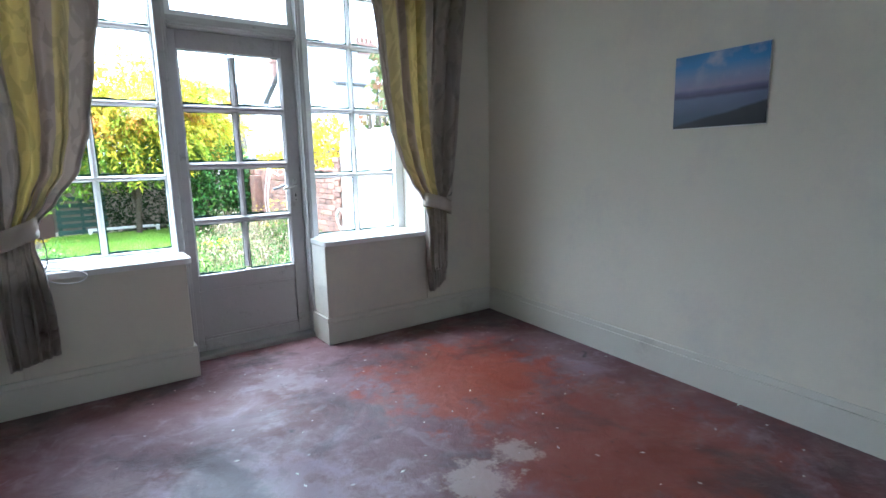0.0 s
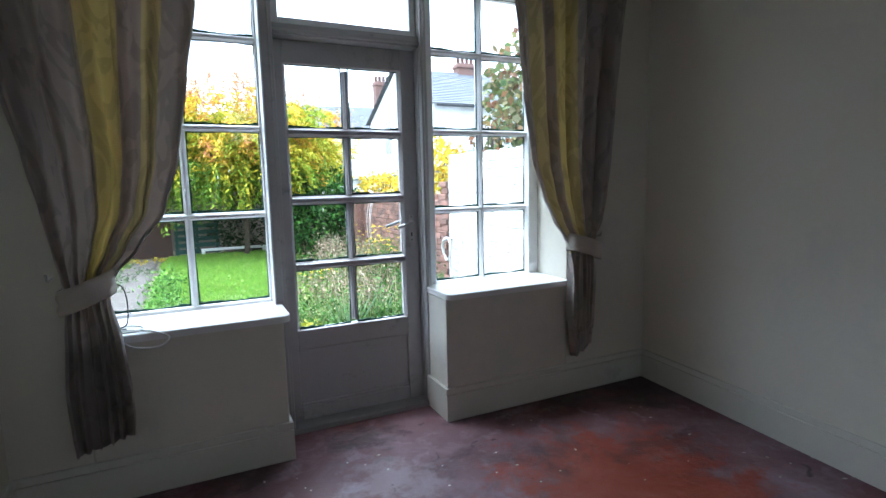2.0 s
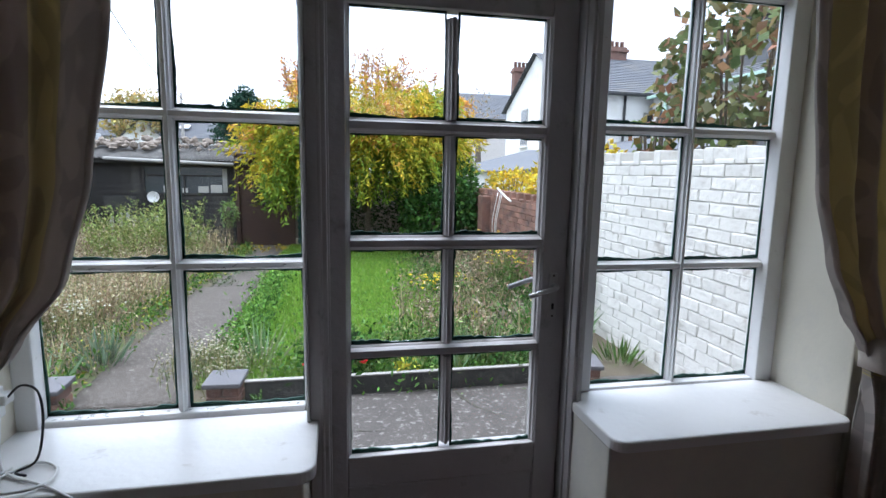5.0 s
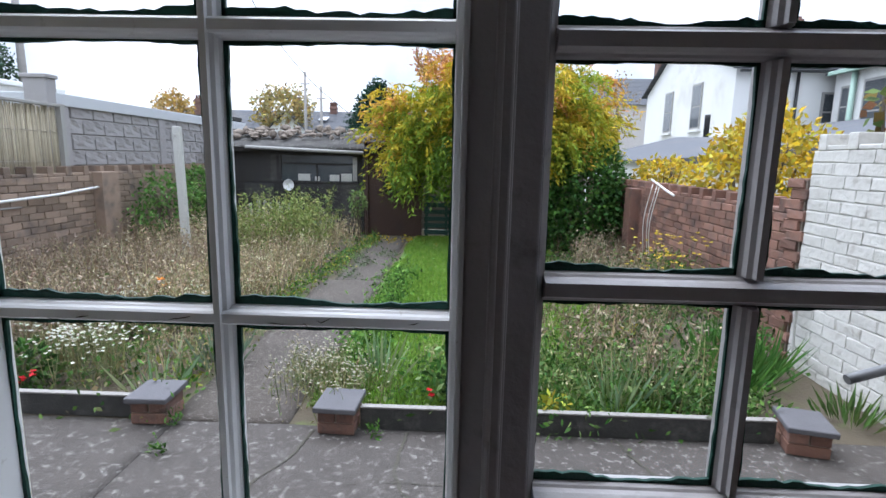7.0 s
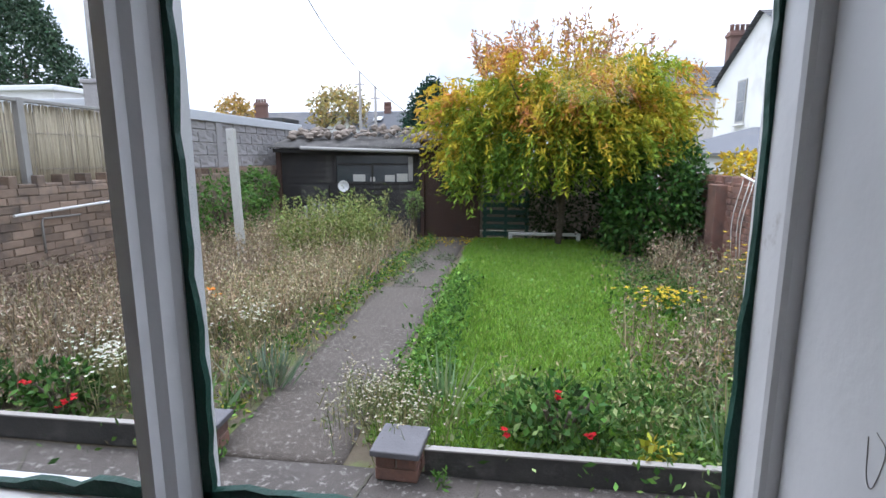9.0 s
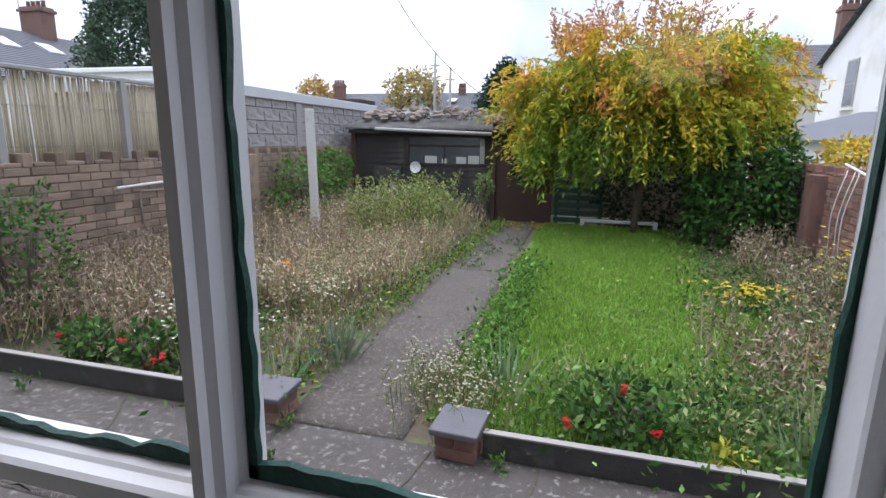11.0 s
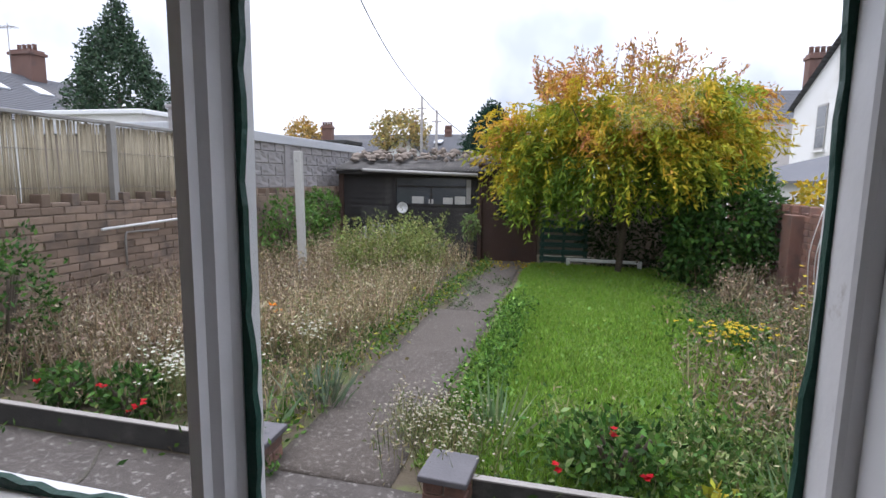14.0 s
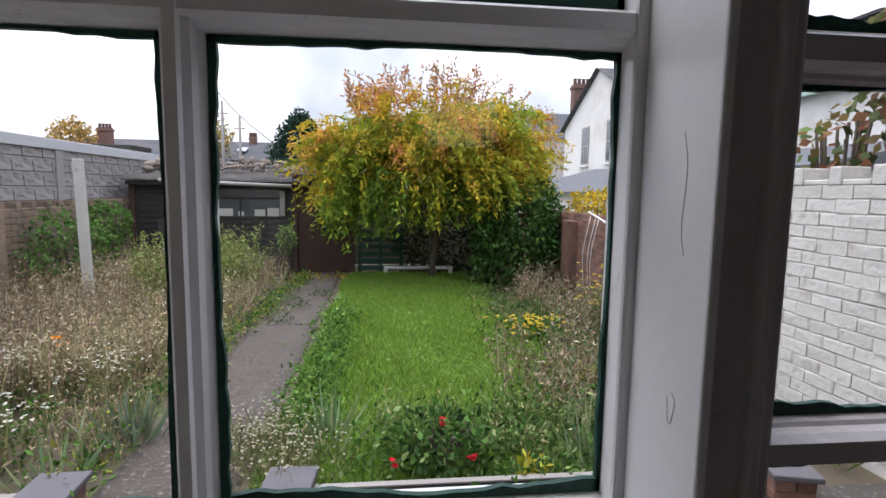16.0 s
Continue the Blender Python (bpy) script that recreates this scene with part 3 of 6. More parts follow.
def sill(name, x0, x1, round_right):
    bm = bmesh.new()
    box(bm, x0, x1, Y1 - 0.04, 3.50, 0.668, 0.70)
    es = [e for e in bm.edges if abs(e.verts[0].co.z - e.verts[1].co.z) > 0.02 and e.verts[0].co.y < Y1 and (e.verts[0].co.x > 1.0) != round_right]
    bmesh.ops.bevel(bm, geom=es, offset=0.045, segments=6, affect="EDGES", profile=0.5)
    es = [e for e in bm.edges if abs(e.verts[0].co.z - e.verts[1].co.z) < 0.001 and e.verts[0].co.z > 0.69]
    bmesh.ops.bevel(bm, geom=es, offset=0.006, segments=2, affect="EDGES", profile=0.5)
    structure(name, bm, M_SILL, "white gloss painted window sill board", "window sill")


sill("window_sill_west", WX0, DX0 + 0.03, True)
sill("window_sill_east", DX1 - 0.005, WX1, False)


# ---- windows and garden door ----
def bar_h(bm, x0, x1, z, h=0.032, y0=3.516, y1=3.56, c=0.009):
    """A glazing bar across, with a hollow moulding of two steps towards the room."""
    k = h / 2
    half = [(y1, k), (3.540, k), (3.533, k - 0.25 * c), (3.530, k - 0.55 * c), (3.520, k - 0.65 * c), (y0, k - c)]
    prof = [(y, z - w) for y, w in half] + [(y, z + w) for y, w in reversed(half)]
    a = [bm.verts.new((x0, y, zz)) for y, zz in prof]
    b = [bm.verts.new((x1, y, zz)) for y, zz in prof]
    for i in range(len(prof)):
        bm.faces.new((a[i], a[(i + 1) % len(prof)], b[(i + 1) % len(prof)], b[i]))
    bm.faces.new(list(reversed(a)))
    bm.faces.new(b)


def bar_v(bm, x, z0, z1, w=0.032, y0=3.512, y1=3.562):
    """An upright glazing bar with a stepped, moulded face."""
    prof = [(x - w / 2, y1), (x - w / 2, 3.540), (x - w * 0.38, 3.535), (x - w * 0.34, 3.524), (x - w * 0.16, 3.520), (x - w * 0.14, y0),
            (x + w * 0.14, y0), (x + w * 0.16, 3.520), (x + w * 0.34, 3.524), (x + w * 0.38, 3.535), (x + w / 2, 3.540), (x + w / 2, y1)]
    a = [bm.verts.new((px, py, z0)) for px, py in prof]
    b = [bm.verts.new((px, py, z1)) for px, py in prof]
    k = len(prof)
    for i in range(k):
        bm.faces.new((a[i], a[(i + 1) % k], b[(i + 1) % k], b[i]))
    bm.faces.new(list(reversed(a)))
    bm.faces.new(b)


def putty(x0, x1, z0, z1, y, r):
    """A ragged dark line of paint and putty round a pane."""
    bm = bmesh.new()

    def strip(p0, p1, inward, steps, mean):
        prev = None
        for i in range(steps + 1):
            t = i / steps
            p = p0.lerp(p1, t)
            w = max(0.002, mean * (0.75 + 0.5 * r.random() + 0.45 * math.sin(7 * t + r.random())))
            o, q = bm.verts.new(p), bm.verts.new(p + inward * w)
            if prev:
                bm.faces.new((prev[0], o, q, prev[1]))
            prev = (o, q)

    A, B, C, D = Vector((x0, y, z0)), Vector((x1, y, z0)), Vector((x1, y, z1)), Vector((x0, y, z1))
    strip(A, B, Vector((0, 0, 1)), 22, 0.009)
    strip(D, C, Vector((0, 0, -1)), 22, 0.004)
    strip(A, D, Vector((1, 0, 0)), 22, 0.005)
    strip(B, C, Vector((-1, 0, 0)), 22, 0.0035)
    ext = bmesh.ops.extrude_face_region(bm, geom=list(bm.faces))
    bmesh.ops.translate(bm, verts=[v for v in ext["geom"] if isinstance(v, bmesh.types.BMVert)], vec=(0, 0.006, 0))
    bmesh.ops.recalc_face_normals(bm, faces=list(bm.faces))
    return bm


def panes(parent, xs, zs, half_x, half_z):
    """One pane with its putty in every opening of the grid."""
    r = random.Random(len(zs) * 10 + int(xs[0] * 100))
    for i in range(len(xs) - 1):
        for j in range(len(zs) - 1):
            x0, x1 = xs[i] + (half_x if i else 0), xs[i + 1] - (half_x if i < len(xs) - 2 else 0)
            z0, z1 = zs[j] + (half_z if j else 0), zs[j + 1] - (half_z if j < len(zs) - 2 else 0)
            p = part("pane", boxes((x0 - 0.008, x1 + 0.008, 3.546, 3.550, z0 - 0.008, z1 + 0.008)), M_GLASS, parent, "old clear glass pane")
            p.visible_shadow = False
            part("putty", putty(x0, x1, z0, z1, 3.540, r), M_PUTTY, p, "ragged dark green putty line")


def side_window(name, gx0, gx1, mid, rails, fx0, fx1):
    w = thing(name, 0, 0, 0, "white painted multi-paned timber window with worn putty", "window", kind="structure")
    bm = boxes((fx0, gx0, 3.49, 3.557, 0.66, HEAD), (gx1, fx1, 3.49 if gx1 > 1 else 3.514, 3.557, 0.66, HEAD), bevel=0.004)
    if gx1 < 1:
        # deep reveal board beside the door post
        box(bm, gx1 + 0.010, fx1, 3.416, 3.515, 0.70, HEAD, bevel=0.002)
    box(bm, gx0, gx1, 3.505, 3.557, 0.66, rails[0], bevel=0.005)
    box(bm, gx0, gx1, 3.497, 3.60, rails[-1], HEAD, bevel=0.005)
    part("window_frame", bm, M_PAINT, w)
    for z in rails[1:-1]:
        bm = bmesh.new()
        bar_h(bm, gx0, gx1, z)
        part("glazing_bar", bm, M_PAINT, w)
    for z0, z1 in zip(rails, rails[1:]):
        bm = bmesh.new()
        bar_v(bm, mid, z0, z1)
        part("glazing_bar", bm, M_PAINT, w)
    panes(w, [gx0, mid, gx1], rails, 0.017, 0.017)
    return w


west_window = side_window("window_1", -0.145, 0.562, 0.214, [0.715, 1.145, 1.565, 1.985, 2.345], -0.20, 0.580)
side_window("window_2", 1.490, 2.135, 1.815, [0.705, 1.120, 1.570, 2.010, 2.345], 1.430, 2.20)

r = random.Random(31)
bm = bmesh.new()
for k in range(26):
    x, y = r.uniform(-0.13, 0.54), r.uniform(3.508, 3.530)
    dx, dy = r.uniform(0.004, 0.022), r.uniform(-0.004, 0.010)
    tube(bm, [(x, y, 0.7152), (x + dx * 0.5, y + dy * 0.7, 0.7153), (x + dx, y + dy, 0.7152)], 0.0007, 4, [0.0003, 0.0011, 0.0004])
for k in range(14):
    x, z = r.uniform(-0.13, 0.54), r.uniform(1.131, 1.150)
    tube(bm, [(x, 3.5155, z), (x + 0.008, 3.5155, z + r.uniform(-0.004, 0.004)), (x + r.uniform(0.012, 0.03), 3.5155, z + r.uniform(-0.005, 0.005))], 0.0006, 4, [0.0002, 0.0009, 0.0003])
part("paint_crack", bm, M_CRACK, west_window, "dark cracks in flaking white paint")
frame_ob = thing("door_frame", 0, 0, 0, "grey-white moulded timber door frame with transom", "door frame", kind="structure")
for a, b, bead in ((0.580, 0.636, 0.612), (1.396, 1.429, 1.407)):
    bm = boxes((a, b, 3.428, 3.60, 0.0, HEAD), bevel=0.004)
    box(bm, bead, bead + 0.010, 3.420, 3.44, 0.0, HEAD, bevel=0.003)
    x = b if a < 1 else a
    box(bm, x - 0.006, x + 0.006, 3.462, 3.478, 0.0, 2.0, bevel=0.003)
    part("jamb", bm, M_DOOR, frame_ob)
part("transom_bar", boxes((0.636, 1.396, 3.45, 3.60, 2.004, 2.060), (0.636, 1.396, 3.435, 3.455, 2.014, 2.030), bevel=0.005), M_DOOR, frame_ob)
part("threshold", boxes((0.582, 1.427, 3.42, 3.66, -0.02, 0.03), bevel=0.006), M_GREYTIMBER, frame_ob, "worn grey timber threshold")
light = part("transom_light", boxes((0.640, 0.675, 3.48, 3.58, 2.06, HEAD), (1.357, 1.392, 3.48, 3.58, 2.06, HEAD), (0.675, 1.357, 3.48, 3.58, 2.06, 2.095),
                                    (0.675, 1.357, 3.48, 3.58, 2.345, HEAD), bevel=0.004), M_PAINT, frame_ob)
bm = bmesh.new()
tube(bm, smooth_line([(0.5718, 3.455, 1.475), (0.5718, 3.449, 1.45), (0.5718, 3.452, 1.41), (0.5718, 3.447, 1.39)], 5), 0.0002, 4)
tube(bm, smooth_line([(0.5718, 3.452, 1.290), (0.5718, 3.446, 1.285), (0.5718, 3.450, 1.268), (0.5718, 3.454, 1.270), (0.5718, 3.456, 1.286)], 5), 0.0002, 4)
part("paint_crack", bm, M_POLE, frame_ob, "fine cracks in the paint")
p = part("pane", boxes((0.67, 1.362, 3.546, 3.55, 2.09, 2.35)), M_GLASS, light, "old clear glass pane")
p.visible_shadow = False
bm = bmesh.new()
tube(bm, [(1.235 + 0.016 * math.cos(a) * (1 - a / 12), 3.475, 2.118 + 0.016 * math.sin(a) * (1 - a / 12)) for a in [i * 0.4 for i in range(14)]] [::-1] + [(1.256, 3.475, 2.10), (1.25, 3.475, 2.085)], 0.003)
part("stay_hook", bm, M_CHROME, light, "curled metal window stay")

door = thing("door_1", 0, 0, 0, "closed grey-white garden door with eight glass panes", "door", kind="structure")
RAILS = [0.522, 0.862, 1.205, 1.552, 1.888]
part("stile", boxes((0.639, 0.689, 3.515, 3.575, 0.022, 2.0), bevel=0.004), M_DOOR, door)
part("stile", boxes((1.310, 1.393, 3.515, 3.575, 0.022, 2.0), bevel=0.004), M_DOOR, door)
part("top_rail", boxes((0.6895, 1.3095, 3.515, 3.575, RAILS[-1], 2.0), bevel=0.004), M_DOOR, door)
part("bottom_rail", boxes((0.6895, 1.3095, 3.515, 3.575, 0.022, 0.10), (0.6895, 1.3095, 3.515, 3.575, 0.42, RAILS[0]), bevel=0.004), M_DOOR, door)
part("panel", boxes((0.6895, 1.3095, 3.530, 3.57, 0.10, 0.42), (0.6895, 1.3095, 3.519, 3.535, 0.405, 0.418), (0.6895, 1.3095, 3.519, 3.535, 0.102, 0.118), bevel=0.004), M_DOOR, door, "flush lower panel")
for z in RAILS[1:-1]:
    bm = bmesh.new()
    bar_h(bm, 0.700, 1.302, z, 0.046, 3.510, c=0.013)
    part("glazing_bar", bm, M_DOOR, door)
for z0, z1 in zip(RAILS, RAILS[1:]):
    bm = bmesh.new()
    bar_v(bm, 1.003, z0 + 0.0225, z1 - 0.0225, 0.036, 3.510)
    part("glazing_bar", bm, M_DOOR, door)
for x0, x1 in ((0.690, 0.702), (1.297, 1.309)):
    # sloped glazing bead along each stile
    bm = bmesh.new()
    a, b = (x0, x1) if x0 < 1 else (x1, x0)
    prof = [(a, 3.519), (a + (b - a) * 0.4, 3.523), (a + (b - a) * 0.5, 3.532), (b, 3.536), (b, 3.56), (a, 3.56)]
    lo, hi = [bm.verts.new((x, y, RAILS[0])) for x, y in prof], [bm.verts.new((x, y, RAILS[-1])) for x, y in prof]
    for i in range(6):
        bm.faces.new((lo[i], lo[(i + 1) % 6], hi[(i + 1) % 6], hi[i]))
    bm.faces.new(lo)
    bm.faces.new(list(reversed(hi)))
    bmesh.ops.recalc_face_normals(bm, faces=list(bm.faces))
    part("glazing_bead", bm, M_DOOR, door)
panes(door, [0.696, 1.003, 1.303], RAILS, 0.018, 0.0225)
handle = part("handle_plate", boxes((1.333, 1.363, 3.508, 3.516, 0.955, 1.105), bevel=0.003), M_CHROME, door, "tarnished handle plate with keyhole")
bm = bmesh.new()
tube(bm, smooth_line([(1.348, 3.512, 1.065), (1.348, 3.48, 1.065), (1.335, 3.465, 1.063), (1.30, 3.462, 1.055), (1.25, 3.464, 1.04)], 4), 0.008, 8,
     )
part("lever", bm, M_CHROME, handle, "chrome lever handle")
bm = bmesh.new()
tube(bm, smooth_line([(1.348, 3.570, 1.065), (1.348, 3.610, 1.065), (1.335, 3.625, 1.063), (1.30, 3.628, 1.055), (1.235, 3.626, 1.035)], 4), 0.009, 8)
part("outer_lever", bm, M_DULL, handle, "chrome lever on the garden side")
bm = bmesh.new()
box(bm, 1.344, 1.352, 3.5065, 3.510, 0.985, 1.005)
for z in (0.963, 1.097):
    box(bm, 1.345, 1.351, 3.5065, 3.510, z - 0.003, z + 0.003)
part("keyhole", bm, M_BLACK, handle)


# ---- curtains ----
def curtain(name, mirror, x_in, x_out, label):
    """A lined curtain, gathered at the top and tied back; x_in, x_out: its edges at heights from top to hem."""
    c = thing(name, 0, 0, 0, label, "curtain", "tied-back curtains")
    zs = [2.36, 2.0, 1.7, 1.4, 1.2, 1.05, 0.96, 0.90, 0.84, 0.70, 0.5, 0.35, 0.25]

    def lerp_list(vals, z):
        for i in range(len(zs) - 1):
            if zs[i] >= z >= zs[i + 1]:
                f = (zs[i] - z) / (zs[i] - zs[i + 1])
                f = f * f * (3 - 2 * f) * 0.5 + f * 0.5
                return vals[i] * (1 - f) + vals[i + 1] * f
        return vals[-1]

    nu, nv = 120, 90
    bm = bmesh.new()
    uvl = bm.loops.layers.uv.new("cloth")
    grid = []
    for j in range(nv + 1):
        z = 2.36 - (2.36 - 0.25) * j / nv
        a, b = lerp_list(x_in, z), lerp_list(x_out, z)
        w = abs(a - b)
        pinch = math.exp(-((z - 0.9) / 0.10) ** 2)
        amp = 0.045 * (1 - 0.55 * pinch) + 0.01
        row = []
        for i in range(nu + 1):
            u = i / nu
            ph = u * math.tau * 5.2 + 0.5 * math.sin(z * 2.1 + u * 5)
            fold = math.sin(ph) + 0.35 * math.sin(2.3 * ph + 1.0 + z) + 0.2 * math.sin(ph * 0.37 + z * 1.5)
            x = b + (a - b) * u + 0.012 * math.cos(ph) * (1 - pinch)
            y = 3.145 - 0.5 * amp - amp * 0.55 * fold - 0.02 * math.sin(u * math.pi) * pinch
            if z < 0.4:
                z2 = z + (0.05 if mirror > 0 else -0.07 * (u - 1)) * (u if mirror > 0 else 1) + 0.008 * math.sin(ph)
            else:
                z2 = z
            row.append((bm.verts.new((x, y, z2)), u, z))
        grid.append(row)
    for j in range(nv):
        for i in range(nu):
            q = (grid[j][i], grid[j][i + 1], grid[j + 1][i + 1], grid[j + 1][i])
            f = bm.faces.new([v[0] for v in q])
            f.smooth = True
            for lp, (_, u, z) in zip(f.loops, q):
                lp[uvl].uv = (0.995 * u if z > 0.88 else 0.03 + 0.3 * u, z * 0.45)
    cloth = part("cloth", bm, M_CURTAIN, c)
    mod = cloth.modifiers.new("thickness", "SOLIDIFY")
    mod.thickness = 0.004
    a, b = lerp_list(x_in, 0.9), lerp_list(x_out, 0.9)
    bm = bmesh.new()
    rings = []
    cx, cy, rx, ry = (a + b) / 2, 3.10, abs(a - b) / 2 + 0.022, 0.085
    for k in range(40):
        t = k * math.tau / 40
        px, py = cx + rx * math.cos(t), cy + ry * math.sin(t)
        tilt = 0.035 * math.cos(t) * mirror
        wob = 0.006 * math.sin(5 * t)
        rings.append([bm.verts.new((px + s * wob, py + wob, 0.90 + tilt + h)) for h, s in ((-0.045, 0), (-0.02, 1), (0.0, -1), (0.025, 1), (0.05, 0))])
    for k in range(40):
        q, s = rings[k], rings[(k + 1) % 40]
        for m in range(4):
            bm.faces.new((q[m], s[m], s[m + 1], q[m + 1])).smooth = True
    tie = part("tie_back", bm, M_TIE, c, "wide cream tie-back band")
    mod = tie.modifiers.new("thickness", "SOLIDIFY")
    mod.thickness = 0.006
    hx = cx - mirror * (rx + 0.03)
    bm = bmesh.new()
    tube(bm, [(hx, Y1, 0.95), (hx, 3.14, 0.95), (hx, 3.12, 0.955), (hx, 3.11, 0.975)], 0.005)
    part("hook", bm, M_CHROME, c)
    part("header_tape", boxes((min(x_in[0], x_out[0]), max(x_in[0], x_out[0]), 3.08, 3.16, 2.345, 2.385), bevel=0.008), M_TIE, c)
    return c


curtain("curtain", 1, [0.36, 0.30, 0.25, 0.20, 0.14, 0.03, -0.05, -0.075, -0.075, -0.055, -0.04, -0.04, -0.045],
        [-0.44, -0.42, -0.37, -0.31, -0.275, -0.245, -0.23, -0.22, -0.225, -0.235, -0.25, -0.245, -0.24],
        "heavy striped gold and mauve curtain tied back by the window")
curtain("curtain", -1, [1.74, 1.79, 1.825, 1.875, 1.945, 2.03, 2.11, 2.155, 2.155, 2.155, 2.16, 2.18, 2.19],
        [2.55, 2.50, 2.46, 2.43, 2.40, 2.37, 2.345, 2.33, 2.325, 2.32, 2.31, 2.30, 2.29],
        "heavy striped gold and mauve curtain tied back near the corner")
rail_ob = thing("curtain_rail", 0, 0, 0, "plain white curtain rail above the window", "curtain rail")
part("rail", boxes((-0.46, 2.70, 3.10, 3.14, 2.386, 2.41), bevel=0.005), M_WHITEPLAIN, rail_ob)
for x in (-0.3, 1.1, 2.6):
    part("bracket", boxes((x - 0.015, x + 0.015, 3.14, Y1, 2.386, 2.405), bevel=0.003), M_WHITEPLAIN, rail_ob)

# ---- picture ----
pic = thing("picture", 2.82, Y1, 0, "unframed seascape sunset print on the cream wall", "picture", rz=-4.87)
part("backing", boxes((-0.006, 0.0, -2.115, -1.645, 1.332, 1.69), bevel=0.001), M_PAPER, pic)
part("print", boxes((-0.009, -0.0065, -2.113, -1.647, 1.337, 1.688)), M_PRINT, pic, "blue and violet seascape print")

# ---- cable on the sill ----
socket = thing("socket_box", 0, 0, 0, "small white socket box beside the window", "socket")
part("box", boxes((-0.20, -0.165, 3.33, 3.40, 0.79, 0.87), bevel=0.005), M_WHITEPLAIN, socket)
part("plug", boxes((-0.166, -0.135, 3.345, 3.385, 0.835, 0.862), bevel=0.004), M_WHITEPLAIN, socket)
cable = thing("cable", 0, 0, 0, "loose white cable coiled on the window sill", "cable")
bm = bmesh.new()
tube(bm, smooth_line([(-0.16, 3.36, 0.80), (-0.15, 3.33, 0.72), (-0.10, 3.26, 0.706), (0.0, 3.20, 0.706), (0.07, 3.155, 0.70), (0.11, 3.14, 0.675), (0.07, 3.135, 0.645), (-0.02, 3.135, 0.655),
                      (-0.08, 3.15, 0.70), (-0.11, 3.22, 0.706), (-0.06, 3.30, 0.706), (0.0, 3.27, 0.706), (0.01, 3.20, 0.708), (-0.05, 3.17, 0.709), (-0.12, 3.20, 0.708), (-0.10, 3.28, 0.709)], 6), 0.0038, 6)
part("white_lead", bm, M_CABLE, cable)
bm = bmesh.new()
tube(bm, smooth_line([(-0.14, 3.36, 0.85), (-0.10, 3.35, 0.885), (-0.06, 3.34, 0.87), (-0.045, 3.32, 0.80), (-0.05, 3.29, 0.72), (-0.08, 3.26, 0.708), (-0.05, 3.24, 0.708)], 6), 0.003, 6)
part("black_lead", bm, M_BLACK, cable, "thin black lead")

# ---- crumbs of paint on the floor ----
n = 90
pts = np.column_stack([rng.uniform(0.2, 2.7, n), rng.uniform(0.6, 3.1, n), np.full(n, 0.004)])
d, s = frames_of(n, (0, 0, 0), 1.0)
d[:, 2] *= 0.1
tagged(leaves("paint_flakes", pts, unit(d), unit(np.cross(unit(d), np.tile((0, 0, 1.0), (n, 1)))), rng.uniform(0.008, 0.028, n), 0.012, tints(n, [(0.6, 0.58, 0.54), (0.5, 0.45, 0.42)], 0.1), M_DRY),
       "scattered pale paint flakes on the floor", "debris", kind="stuff")

# ---- garden: ground ----
GZ = -0.20
LX, RX, BACK = -4.40, 3.35, 14.6
bm = bmesh.new()
bmesh.ops.create_grid(bm, x_segments=40, y_segments=40, size=400)
structure("ground", bm, M_GROUND, "open ground of the neighbourhood", "ground").location = (0, 0, GZ - 0.25)
structure("soil_bed", boxes((LX, RX, 5.66, BACK, GZ - 0.2, GZ - 0.005)), M_SOIL, "bare garden soil among weeds", "soil")


def rough_slab(name, x0, x1, y0, y1, z, mat, parent, seed, wave=0.004):
    """A slab of old concrete with an uneven top."""
    bm = bmesh.new()
    nx, ny = max(2, int((x1 - x0) / 0.08)), max(2, int((y1 - y0) / 0.08))
    v = [[bm.verts.new((x0 + (x1 - x0) * i / nx, y0 + (y1 - y0) * j / ny, z + wave * noise.noise(Vector((i * 0.3, j * 0.3, seed))))) for i in range(nx + 1)] for j in range(ny + 1)]
    for j in range(ny):
        for i in range(nx):
            bm.faces.new((v[j][i], v[j][i + 1], v[j + 1][i + 1], v[j + 1][i])).smooth = True
    edge = [e for e in bm.edges if e.is_boundary]
    r = bmesh.ops.extrude_edge_only(bm, edges=edge)
    for g in r["geom"]:
        if isinstance(g, bmesh.types.BMVert):
            g.co.z = z - 0.08
    bmesh.ops.recalc_face_normals(bm, faces=list(bm.faces))
    return part(name, bm, mat, parent)


pav = thing("pavement", 0, 0, 0, "cracked weathered concrete patio by the house", "patio", kind="structure")
xs = [LX, -1.10, RX]
for i, (a, b) in enumerate(zip(xs, xs[1:])):
    rough_slab("slab", a + 0.004, b - 0.004, 3.69, 4.78, GZ, M_CONCRETE, pav, i)
    rough_slab("slab", a + 0.004, b - 0.004, 4.79, 5.655, GZ, M_CONCRETE, pav, i + 9)
path_ob = thing("garden_path", 0, 0, 0, "rough concrete garden path with pale speckle", "path", kind="structure")
for i, (a, b) in enumerate(((5.66, 9.4), (9.401, 13.4))):
    rough_slab("path_slab", -1.16 + 0.12 * i, -0.42 - 0.03 * i, a, b, GZ + 0.005 - 0.003 * i, M_PATH, path_ob, i + 30, 0.006)


def crack(points, seed):
    r = random.Random(seed)
    bm = bmesh.new()
    prev = None
    for p in smooth_line([(x, y, GZ + 0.005) for x, y in points], 10):
        w = 0.004 + 0.006 * r.random()
        j = 0.012 * (r.random() - 0.5)
        q = (bm.verts.new((p.x + j - w, p.y + j, p.z)), bm.verts.new((p.x + j + w, p.y + j + w * 0.5, p.z)))
        if prev:
            bm.faces.new((prev[0], prev[1], q[1], q[0]))
        prev = q
    part("crack", bm, M_CRACK, pav, "dark crack filled with dirt")


